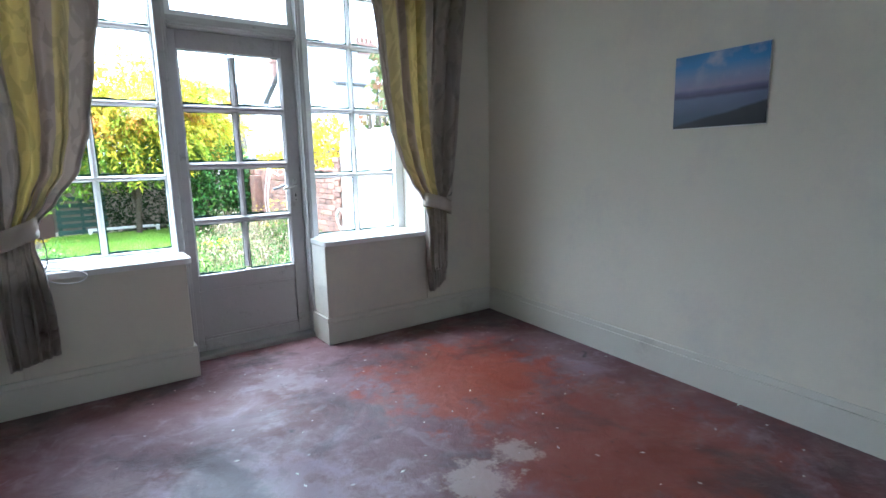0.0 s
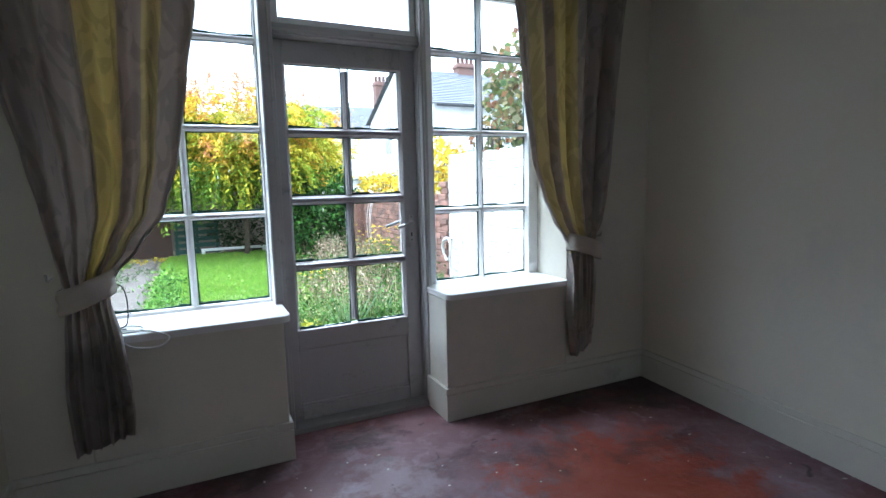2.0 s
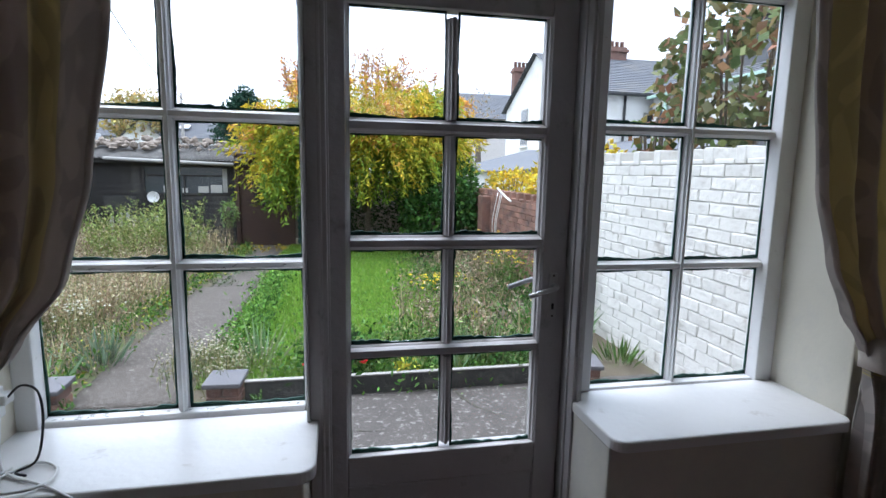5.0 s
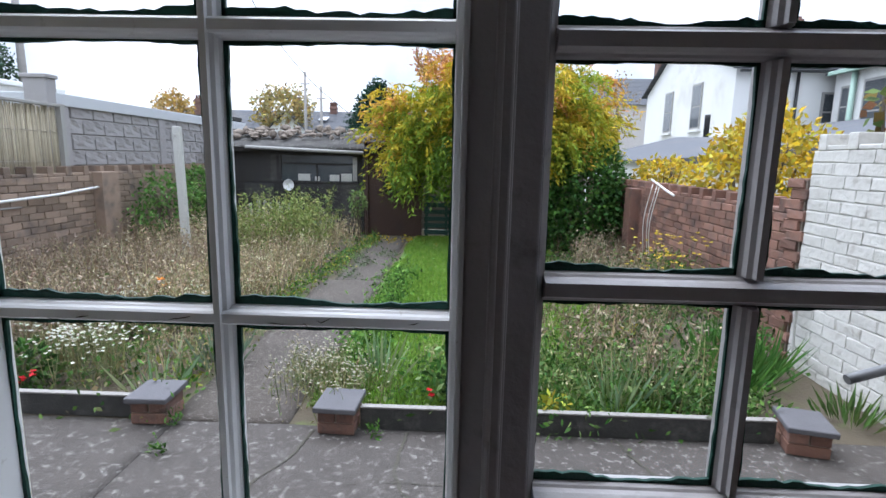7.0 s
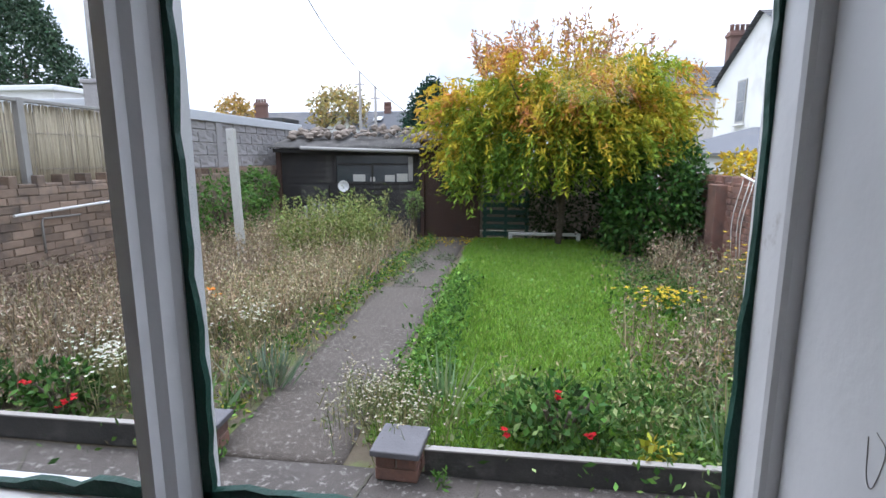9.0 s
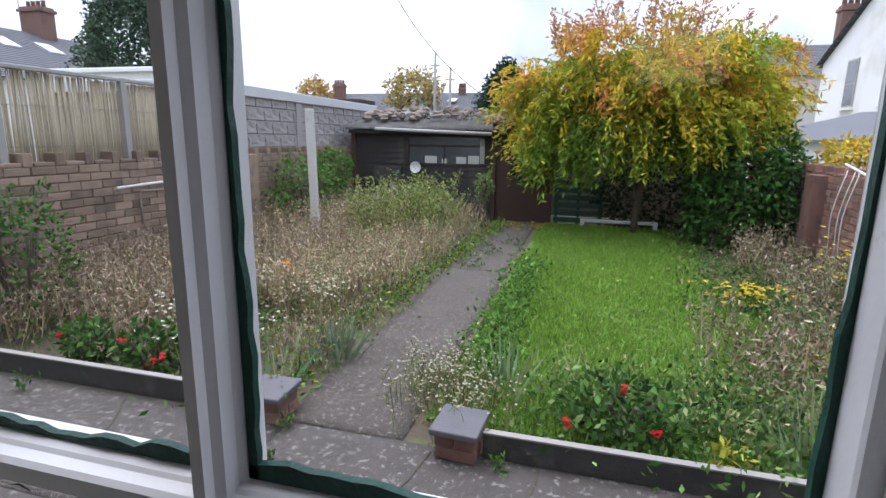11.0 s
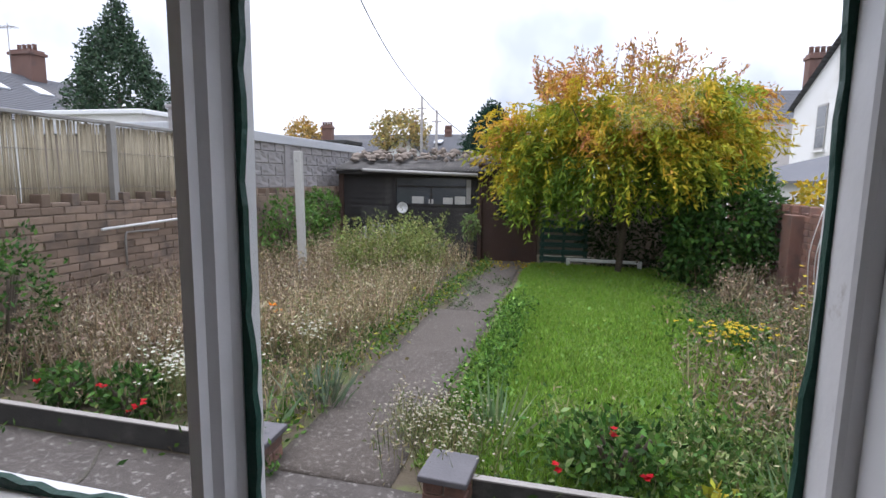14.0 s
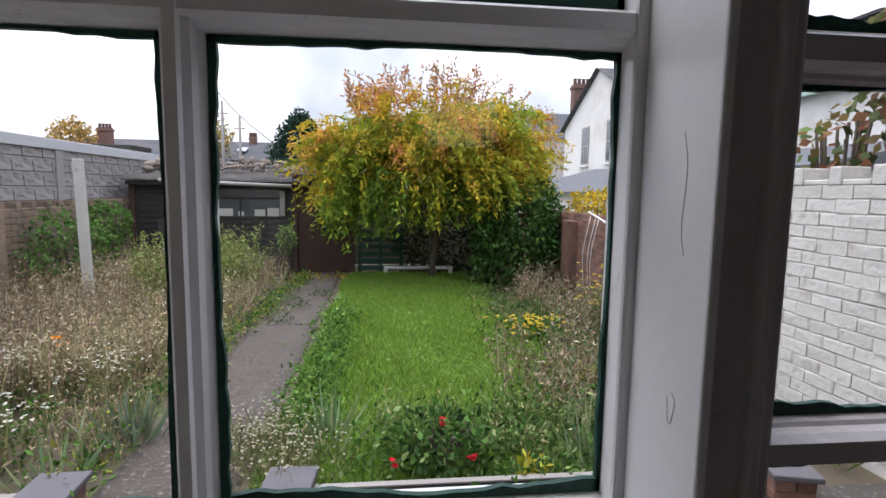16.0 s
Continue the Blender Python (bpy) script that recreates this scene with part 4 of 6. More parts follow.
crack([(-0.25, 5.6), (-0.3, 5.3), (-0.42, 5.05), (-0.40, 4.8)], 1)
crack([(0.3, 5.6), (0.28, 5.2), (0.4, 4.9), (0.35, 4.8)], 2)
crack([(-0.3, 5.02), (0.3, 5.12), (0.95, 5.05)], 3)
crack([(2.3, 5.4), (2.25, 5.1), (2.45, 4.8), (2.4, 4.2)], 4)
crack([(1.5, 5.6), (1.6, 5.3), (1.75, 5.1)], 5)
crack([(-2.2, 5.6), (-2.0, 5.2), (-2.3, 4.8)], 6)
lawn_mesh = boxes((-0.36, 1.80, 5.9, 13.3, GZ - 0.1, GZ + 0.012))
structure("lawn_base", lawn_mesh, M_LAWN, "green lawn turf", "lawn")


# ---- brick piers and edging boards ----
def pier(x, y, rz, label):
    p = thing("brick_pier", x, y, GZ, label, "brick pier", "low brick piers", rz=rz)
    brick = boxes((-0.108, 0.108, -0.05, 0.05, 0.003, 0.068), bevel=0.006)
    me = None
    for cx, cy, z, r in ((0, -0.055, 0, 0), (0, 0.055, 0, 0), (-0.055, 0, 0.072, 90), (0.055, 0, 0.072, 90)):
        if me is None:
            ob = link_mesh("brick", brick, M_REDBRICK, p)
            me = ob.data
        else:
            ob = new("brick", me)
            ob.parent = p
        ob.matrix_local = pose(cx, cy, z, 0, 0, r)
    part("mortar", boxes((-0.098, 0.098, -0.096, 0.096, 0.0, 0.142)), M_MORTAR, p)
    part("cap", boxes((-0.125, 0.125, -0.14, 0.14, 0.143, 0.178), bevel=0.008), M_SLATECAP, p, "slate-grey capping tile")
    return p


pier(-1.235, 5.70, 2, "low brick pier with a grey tile cap beside the path")
pier(-0.105, 5.66, -3, "low brick pier with a grey tile cap at the path edge")
pier(2.56, 5.60, -14, "crooked brick pier with a tilted tile cap near the white wall")


def edging(x0, x1, y, label):
    e = thing("edging_board", 0, 0, 0, label, "edging board", "garden edging boards")
    part("board", boxes((x0, x1, y, y + 0.035, GZ, GZ + 0.135), bevel=0.004), M_BOARD, e)
    part("top_edge", boxes((x0, x1, y - 0.004, y + 0.039, GZ + 0.136, GZ + 0.146), bevel=0.002), M_POLE, e, "pale weathered top edge")


edging(-4.38, -1.38, 5.67, "dark timber edging board along the weedy bed")
edging(0.02, 2.43, 5.63, "dark timber edging board along the front bed")


# ---- brick walls ----
def brick_wall(name, x, y0, y1, z0, courses, course, length, side, mat, mortar, label, near, castle=True, depth=0.2, cren=0.12, group="", proud=0.010, gap=0.009):
    """A garden wall along y at x, bricks proud of the joints on the garden side. near: the stretch whose bricks are parts."""
    w = thing(name, 0, 0, 0, label, "garden wall", group, kind="structure")
    top = z0 + courses * course
    xin = x - side * 0.008
    part("core", boxes((min(xin, x - side * depth), max(xin, x - side * depth), y0, y1, z0, top - 0.002)), mortar, w)
    g = gap
    # three wall bricks that differ a little, one mesh each
    metas = []
    for k in range(3):
        r = random.Random(k + 3)
        bm = boxes((-0.03, proud, -length / 2 + g / 2, length / 2 - g / 2, g / 2, course - g / 2), bevel=0.007)
        for v in bm.verts:
            v.co += Vector((0.007 * (r.random() - 0.5), 0.010 * (r.random() - 0.5), 0.009 * (r.random() - 0.5)))
        me = bpy.data.meshes.new("brick")
        bm.to_mesh(me)
        bm.free()
        me.materials.append(mat)
        metas.append(me)
    r = random.Random(11)
    rest_v, rest_f = [], []
    count = 0
    for c in range(courses):
        off = (c % 2) * length / 2
        y = y0 - off + length / 2
        while y < y1 + length / 2:
            yy = min(max(y, y0 + length * 0.5), y1 - length * 0.5)
            z = z0 + c * course
            push = 0.005 * (r.random() - 0.4)
            me = metas[r.randrange(3)]
            m = Matrix.Translation((x + side * push, yy, z)) @ Matrix.Diagonal((side, 1, 1, 1)) if side > 0 else Matrix.Translation((x - push, yy, z)) @ Matrix.Rotation(math.pi, 4, "Z")
            if near[0] <= y <= near[1] and c >= near[2] and count < 300:
                b = new("brick", me)
                b.parent = w
                b.matrix_local = m
                count += 1
            else:
                k = len(rest_v)
                rest_v += [m @ v.co for v in me.vertices]
                rest_f += [[k + i for i in f.vertices] for f in me.polygons]
            y += length
    me = bpy.data.meshes.new("far_bricks")
    me.from_pydata(rest_v, [], rest_f)
    me.materials.append(mat)
    fb = new("far_bricks", me)
    fb.parent = w
    fb["kind"] = "stuff"
    if castle:
        y, k = y0 + 0.06, 0
        up = boxes((-depth * 0.95, 0.006, -0.045, 0.045, 0.0, cren), bevel=0.007)
        lo = boxes((-depth * 0.9, 0.002, -0.10, 0.10, 0.0, cren * 0.3), bevel=0.007)
        mu, ml = bpy.data.meshes.new("coping_brick"), bpy.data.meshes.new("coping_brick")
        up.to_mesh(mu)
        lo.to_mesh(ml)
        mu.materials.append(mat)
        ml.materials.append(mat)
        while y < y1 - 0.05:
            ob = new("coping_brick", mu if k % 2 == 0 else ml)
            ob.parent = w
            ob.matrix_local = Matrix.Translation((x, y, top)) @ Matrix.Rotation(0 if side > 0 else math.pi, 4, "Z") @ pose(0, 0, 0, 0, 0, r.uniform(-3, 3))
            y += 0.155
            k += 1
    return w


left_wall = brick_wall("garden_wall_west", LX, 3.7, 13.9, GZ - 0.05, 16, 0.083, 0.235, 1, M_BRICK, M_MORTAR, "old brown brick garden wall with toothed coping", (5.9, 9.6, 4))
part("pier", boxes((LX - 0.02, LX + 0.14, 9.75, 10.1, GZ, 1.12), bevel=0.01), M_BRICK, left_wall, "brick buttress")
right_wall = brick_wall("garden_wall_east", RX, 7.0, 14.4, GZ - 0.05, 15, 0.083, 0.235, -1, M_REDBRICK, M_MORTAR, "old red brick garden wall with toothed coping", (7.0, 11.6, 2))
part("pier", boxes((RX - 0.16, RX + 0.02, 10.9, 11.2, GZ, 1.0), bevel=0.01), M_REDBRICK, right_wall, "brick buttress")
r = random.Random(21)
end_meshes = []
for k in range(3):
    bm = boxes((-0.11, 0.11, -0.1, 0.1, 0.004, 0.079), bevel=0.008)
    for v in bm.verts:
        v.co += Vector((r.random() - 0.5, r.random() - 0.5, r.random() - 0.5)) * 0.012
    me = bpy.data.meshes.new("end_brick")
    bm.to_mesh(me)
    bm.free()
    me.materials.append(M_REDBRICK)
    end_meshes.append(me)
for c in range(18):
    # rough toothed brick end where the white paint stops
    ob = new("end_brick", end_meshes[c % 3])
    ob.parent = right_wall
    ob.matrix_local = pose(RX + 0.015 + 0.012 * r.random(), 7.04 + (0.05 if c % 2 else 0.0), GZ + 0.083 * c, 0, 0, r.uniform(-3, 3))
part("end_core", boxes((RX - 0.07, RX + 0.1, 6.97, 7.15, GZ, GZ + 1.48)), M_MORTAR, right_wall)
brick_wall("garden_wall_white", 3.28, 3.7, 6.95, GZ - 0.02, 19, 0.091, 0.24, -1, M_WHITEBRICK, M_WHITEMORTAR, "white-painted rough brick garden wall with pillared coping", (4.0, 6.95, 1), cren=0.12, depth=0.22, proud=0.001, gap=0.0055)
structure("back_wall", boxes((LX, RX, BACK, BACK + 0.2, GZ, 1.3)), M_MORTAR, "dark wall at the end of the garden", "garden wall")

# ---- bamboo fence on the wall ----
fence = thing("bamboo_fence", 0, 0, 0, "weathered split-bamboo screen above the brick wall", "fence")
FX = LX - 0.12
post = boxes((-0.035, 0.035, -0.035, 0.035, 0, 1.05), bevel=0.005)
me = None
for y in (6.72, 8.05, 9.42):
    if me is None:
        ob = link_mesh("post", post, M_GREYTIMBER, fence)
        me = ob.data
    else:
        ob = new("post", me)
        ob.parent = fence
    ob.matrix_local = pose(FX + 0.02, y, 0.92)
part("top_rail", boxes((FX - 0.03, FX + 0.05, 6.66, 9.48, 1.93, 1.965), bevel=0.005), M_GREYTIMBER, fence)
bm = bmesh.new()
tube(bm, [(0, 0, 0), (0, 0, 0.4), (0.002, 0.003, 0.92)], 0.0075, 5)
cane = None
r = random.Random(5)
y = 6.70
while y < 9.45:
    if cane is None:
        ob = link_mesh("cane", bm, M_BAMBOO, fence)
        cane = ob.data
    else:
        ob = new("cane", cane)
        ob.parent = fence
    ob.matrix_local = pose(FX - 0.02 + 0.012 * (r.random() - 0.5), y, 1.0 + 0.03 * (r.random() - 0.5), 1.5 * (r.random() - 0.5) * 2, 0, r.uniform(0, 360))
    y += 0.0115
for z in (1.25, 1.62):
    bm = bmesh.new()
    tube(bm, [(FX - 0.005, 6.7, z), (FX - 0.003, 8.0, z + 0.01), (FX - 0.005, 9.45, z)], 0.003, 5)
    part("wire", bm, M_POLE, fence)

# ---- block garage next door ----
gar = thing("garage", 0, 0, 0, "grey rock-faced block garage with pale metal fascia", "garage")
GX = LX - 0.25
part("wall", boxes((GX - 3.0, GX - 0.012, 9.55, 15.4, GZ, 1.95)), M_MORTAR, gar)
bm0 = boxes((-0.02, 0.012, -0.215, 0.215, 0.004, 0.204), bevel=0.012)
rr = random.Random(2)
bmesh.ops.subdivide_edges(bm0, edges=[e for e in bm0.edges if e.calc_length() > 0.1], cuts=4, use_grid_fill=True)
for v in bm0.verts:
    if v.co.x > 0.0:
        v.co.x += 0.022 * noise.noise(v.co * 14) + 0.008
me = bpy.data.meshes.new("block")
bm0.to_mesh(me)
me.materials.append(M_GREYBLOCK)
for c in range(10):
    for k in range(14):
        yy = 9.55 + 0.22 + 0.44 * k - (0.22 if c % 2 else 0.0)
        if 9.7 < yy < 15.3 and -0.05 + c * 0.208 > 0.9:
            ob = new("block", me)
            ob.parent = gar
            ob.matrix_local = pose(GX, yy, -0.05 + c * 0.208)
part("fascia", boxes((GX - 3.1, GX + 0.06, 9.5, 15.5, 1.96, 2.12), bevel=0.01), M_FASCIA, gar, "pale grey metal fascia")
for y in (9.62, 11.9):
    part("pilaster", boxes((GX - 0.05, GX + 0.05, y - 0.09, y + 0.09, GZ, 1.955), bevel=0.01), M_GREYBLOCK, gar)
part("end_pier", boxes((GX - 0.25, GX + 0.05, 9.36, 9.53, GZ, 2.28), (GX - 0.27, GX + 0.07, 9.34, 9.55, 2.28, 2.33), bevel=0.01), M_GREYBLOCK, gar, "block pier with cap")
lowroof = thing("neighbour_extension", 0, 0, 0, "low white-painted flat-roofed extension beyond the fence", "extension")
part("wall", boxes((-12.5, -9.2, 13.5, 15.6, GZ, 2.75)), M_RENDER, lowroof)
part("roof", boxes((-12.6, -9.1, 13.4, 15.7, 2.75, 2.86), bevel=0.02), M_WHITEPLAIN, lowroof)

# ---- clothes post ----
cp = thing("clothes_post", -3.07, 9.6, GZ, "pale leaning concrete clothes post among dry weeds", "post")
cp.matrix_world = pose(-3.07, 9.6, GZ, 0, -1.2, 10)
part("post", boxes((-0.05, 0.05, -0.045, 0.045, 0, 1.93), bevel=0.01), M_POSTCON, cp)
part("hook", tube(bmesh.new(), [(0, -0.045, 1.80), (0, -0.08, 1.80), (0, -0.09, 1.83)], 0.006), M_POLE, cp)

# ---- shed ----
shed = thing("shed", 0, 0, 0, "old black weatherboarded shed with corrugated roof", "shed")
SY = 13.5
part("body", boxes((-4.28, -1.40, SY + 0.03, 14.55, GZ, 1.55)), M_BLACKTIMBER, shed)
bm = bmesh.new()
vs = [(-0.5, 0, 0), (0.5, 0, 0), (0.5, -0.018, 0.0), (-0.5, -0.018, 0.0), (-0.5, 0.012, 0.118), (0.5, 0.012, 0.118), (0.5, -0.002, 0.118), (-0.5, -0.002, 0.118)]
v = [bm.verts.new(q) for q in vs]
for f in ((0, 3, 2, 1), (3, 7, 6, 2), (4, 5, 6, 7), (0, 1, 5, 4), (0, 4, 7, 3), (1, 2, 6, 5)):
    bm.faces.new([v[i] for i in f])
me = bpy.data.meshes.new("board")
bm.to_mesh(me)
me.materials.append(M_BLACKTIMBER)
for k in range(15):
    z = GZ + 0.05 + k * 0.112
    spans = [(-4.28, -1.40)] if not (0.84 < z + 0.05 < 1.44) else [(-4.28, -3.14), (-1.50, -1.40)]
    for a, b in spans:
        ob = new("board", me)
        ob.parent = shed
        ob.matrix_local = pose((a + b) / 2, SY + 0.015, z) @ Matrix.Diagonal((b - a, 1, 1, 1))
sw = part("window", boxes((-3.14, -1.50, SY - 0.01, SY + 0.04, 0.84, 0.885), (-3.14, -1.50, SY - 0.01, SY + 0.04, 1.40, 1.44), (-3.14, -3.09, SY - 0.01, SY + 0.04, 0.885, 1.40),
                          (-1.60, -1.50, SY - 0.01, SY + 0.04, 0.885, 1.40), (-3.09, -1.60, SY, SY + 0.035, 1.22, 1.25), (-2.37, -2.34, SY, SY + 0.035, 0.885, 1.22), bevel=0.004), M_BLACKTIMBER, shed, "wide dirty shed window")
part("pane", boxes((-3.09, -1.60, SY + 0.022, SY + 0.026, 0.885, 1.40)), M_FARGLASS, sw, "dirty dark pane")
part("pale_post", boxes((-1.62, -1.53, SY - 0.016, SY - 0.011, 0.9, 1.38)), M_GREYTIMBER, sw, "pale board inside the window corner")
for x0, x1, z1 in ((-2.75, -2.5, 1.03), (-2.1, -1.9, 1.02), (-1.86, -1.64, 1.05), (-2.4, -2.3, 0.98)):
    part("box", boxes((x0, x1, SY + 0.006, SY + 0.02, 0.89, z1), bevel=0.004), M_POSTCON, sw, "pale box on the shed window ledge")
part("patch_panel", boxes((-3.85, -3.25, SY - 0.04, SY - 0.018, 0.45, 0.82), bevel=0.006), M_BOARD, shed, "grey board leaning on the shed")
part("corner_post", boxes((-4.34, -4.24, SY - 0.04, SY + 0.03, GZ, 1.5), bevel=0.006), M_BROWNDOOR, shed)
bm = bmesh.new()
NX = 240
rows = []
for yy, zz in ((SY - 0.22, 1.56), (SY + 0.5, 1.70), (14.8, 1.90)):
    rows.append([bm.verts.new((-4.42 + 3.35 * i / NX, yy, zz + 0.02 * math.sin(i / NX * 3.35 / 0.075 * math.tau))) for i in range(NX + 1)])
for a, b in zip(rows, rows[1:]):
    for i in range(NX):
        bm.faces.new((a[i], a[i + 1], b[i + 1], b[i])).smooth = True
roof = part("roof", bm, M_CORRUGATED, shed, "grey corrugated sheet roof")
mod = roof.modifiers.new("thickness", "SOLIDIFY")
mod.thickness = 0.012
part("fascia", boxes((-4.34, -1.10, SY - 0.16, SY - 0.12, 1.46, 1.53), bevel=0.004), M_BLACKTIMBER, shed)
bm = bmesh.new()
tube(bm, [(-3.72, SY - 0.24, 1.545), (-2.5, SY - 0.26, 1.505), (-1.36, SY - 0.25, 1.47)], 0.035, 8)
part("gutter", bm, M_GREYTIMBER, shed, "pale sagging gutter pipe")
part("side_door", boxes((-1.30, -0.28, SY + 0.02, SY + 0.08, GZ, 1.62), (-1.38, -1.30, SY - 0.03, SY + 0.06, GZ, 1.68), (-0.28, -0.2, SY - 0.03, SY + 0.06, GZ, 1.68),
                        (-1.38, -0.2, SY - 0.03, SY + 0.08, 1.62, 1.70), bevel=0.006), M_BROWNDOOR, shed, "rusty brown door panel")
bm = bmesh.new()
r = random.Random(8)
for k in range(110):
    x, y = -4.3 + 3.3 * r.random(), SY + 0.3 + 0.9 * r.random()
    s = 0.025 + 0.06 * r.random()
    c = bmesh.ops.create_icosphere(bm, subdivisions=1, radius=s, matrix=Matrix.Translation((x, y, 1.66 + (y - SY) * 0.26 + s * 0.4)) @ Matrix.Rotation(r.random() * 3, 4, "Z") @ Matrix.Diagonal((2.0, 1.0, 0.4 + 0.9 * r.random(), 1)))
    for vv in c["verts"]:
        vv.co += Vector((r.random() - 0.5, r.random() - 0.5, r.random() - 0.5)) * 0.03
rub = link_mesh("roof_rubble", bm, M_MORTAR)
tagged(rub, "broken rubble and moss lying on the shed roof", "rubble", kind="stuff")
dish = thing("white_dish", -2.92, SY - 0.05, 0.80, "round white metal dish hung on the black shed", "dish")
bm = bmesh.new()
lathe(bm, [(0.001, 0.0), (0.05, 0.006), (0.10, 0.03), (0.115, 0.05), (0.112, 0.052), (0.098, 0.036), (0.05, 0.014), (0.001, 0.008)], 24)
bmesh.ops.transform(bm, matrix=Matrix.Rotation(radians(90), 4, "X"), verts=list(bm.verts))
part("bowl", bm, M_WHITEPLAIN, dish)
tyre = thing("old_tyre", -0.78, SY - 0.05, 0.86, "old rubber ring hung on the brown door", "tyre")
bm = bmesh.new()
tube(bm, [(0.2 * math.cos(k * math.tau / 24), 0, 0.2 * math.sin(k * math.tau / 24)) for k in range(25)], 0.028, 8)
part("ring", bm, M_RUBBER, tyre)
tub = thing("plastic_tub", -2.35, 13.1, GZ, "teal plastic tub by the shed", "tub")
part("body", lathe(bmesh.new(), [(0.2, 0), (0.24, 0.26), (0.26, 0.27), (0.26, 0.29), (0.22, 0.29), (0.18, 0.02)], 20), M_TEAL, tub)
bag = thing("rubbish_bag", -1.95, 12.95, GZ, "shiny black rubbish bag on the ground", "bag")
bm = bmesh.new()
bmesh.ops.create_icosphere(bm, subdivisions=4, radius=0.22)
for v in bm.verts:
    v.co *= 1 + 0.22 * noise.noise(v.co * 9) + 0.1 * noise.noise(v.co * 20)
    v.co.z = max(v.co.z * 0.95, -0.17) + 0.17
bagm = part("sack", bm, M_BLACK, bag)
pallet = thing("pallet", 0, 0, 0, "dark green timber pallet leaning under the tree", "pallet")
for k in range(6):
    part("slat", boxes((-0.15, 0.75, 13.46, 13.48, GZ + 0.05 + 0.14 * k, GZ + 0.14 + 0.14 * k), bevel=0.004), M_GREENPAINT, pallet)
for x in (-0.1, 0.3, 0.7):
    part("bearer", boxes((x - 0.03, x + 0.03, 13.48, 13.55, GZ, GZ + 0.92), bevel=0.004), M_GREENPAINT, pallet)
bench = thing("white_bar", 0, 0, 0, "low white plastic bar on two short feet on the lawn", "low bar")
part("bar", boxes((0.36, 1.70, 13.16, 13.23, GZ + 0.11, GZ + 0.165), bevel=0.012), M_WHITEPLAIN, bench)
for x in (0.40, 1.66):
    part("foot", boxes((x - 0.035, x + 0.035, 13.14, 13.25, GZ, GZ + 0.115), bevel=0.01), M_WHITEPLAIN, bench)

# ---- overhead wire and poles ----
wire = thing("overhead_wire", 0, 0, 0, "thin dark cable from the house to the shed", "cable")
part("cable", tube(bmesh.new(), smooth_line([(-1.3, 3.7, 5.2), (-1.6, 6.5, 4.0), (-1.80, 9, 3.06), (-1.93, 11.5, 2.64), (-1.60, 13.0, 2.22), (-0.85, 13.5, 1.66)], 10), 0.007, 5), M_RUBBER, wire)


def pole(x, y, top, r=0.11):
    p = thing("utility_pole", x, y, GZ - 0.25, "tall grey wooden utility pole", "utility pole", "utility poles")
    part("shaft", tube(bmesh.new(), [(0, 0, 0), (0, 0, top * 0.5), (0, 0, top - GZ + 0.25)], r, 10, [r * 1.2, r, r * 0.75]), M_POLE, p)
    part("crossarm", boxes((-0.35, 0.35, -0.04, 0.04, top - 0.4, top - 0.32), bevel=0.01), M_POLE, p)


pole(-10.3, 40, 7.1)
pole(-9.2, 40, 6.15)
pole(-14.5, 21.0, 8.6, 0.13)


# ---- plants ----
def scatter_in(n, centre, radii, power=0.33):
    """Points in an ellipsoid, thicker towards its shell."""
    d = unit(rng.normal(size=(n, 3)))
    return np.array(centre) + d * np.array(radii) * (rng.uniform(0, 1, (n, 1)) ** power)


def limb_tree(name, x, y, z, height, spread, label, category, trunk=0.09, limbs=9, seed=1):
    t = thing(name, x, y, z, label, category)
    r = random.Random(seed)
    bm = bmesh.new()
    tube(bm, smooth_line([(0, 0, 0), (0.05, 0.02, height * 0.25), (-0.04, 0.03, height * 0.5)], 4), trunk, 9, None)
    for k in range(limbs):
        a = k * math.tau / limbs + r.random()
        h0 = height * (0.2 + 0.3 * r.random())
        e = spread * (0.5 + 0.4 * r.random())
        pts = smooth_line([(0, 0, h0), (0.4 * e * math.cos(a), 0.4 * e * math.sin(a), h0 + height * 0.25), (e * math.cos(a), e * math.sin(a), height * (0.6 + 0.3 * r.random()))], 4)
        tube(bm, pts, 0.03, 6, [trunk * 0.6 * (1 - 0.85 * i / (len(pts) - 1)) for i in range(len(pts))])
    part("trunk", bm, M_BARK, t)
    return t


# the weeping autumn tree: many hanging sprays of narrow leaves
TX, TY = 1.25, 12.75
tree = limb_tree("weeping_tree", TX, TY, GZ, 3.4, 1.9, "rounded weeping tree in yellow, orange and green autumn leaf", "tree", 0.06, 12, 4)
# lobes of foliage over a broad-shouldered dome, each with its own stage of autumn colour
nl = 140
ld = unit(rng.normal(size=(nl, 3)))
ld[:, 2] = np.abs(ld[:, 2]) * 1.05 - 0.22
box_norm = (np.abs(ld) ** 2.7).sum(1, keepdims=True) ** (1 / 2.7)
reach = np.array([1 + 0.30 * noise.noise(Vector(q) * 2.2 + Vector((5, 1, 2))) for q in ld])[:, None]
lobe = np.array([0.08, 0, 1.95]) + ld / box_norm * np.array([1.80, 1.2, 1.55]) * rng.uniform(0.22, 1.0, (nl, 1)) ** 0.5 * reach
lobe_tone = rng.normal(size=nl) * 0.17
ns, per = 2300, 24
which = rng.integers(0, nl, ns)
start = lobe[which] + rng.normal(size=(ns, 3)) * np.array([0.20, 0.20, 0.13])
base, dirs, tone = [], [], []
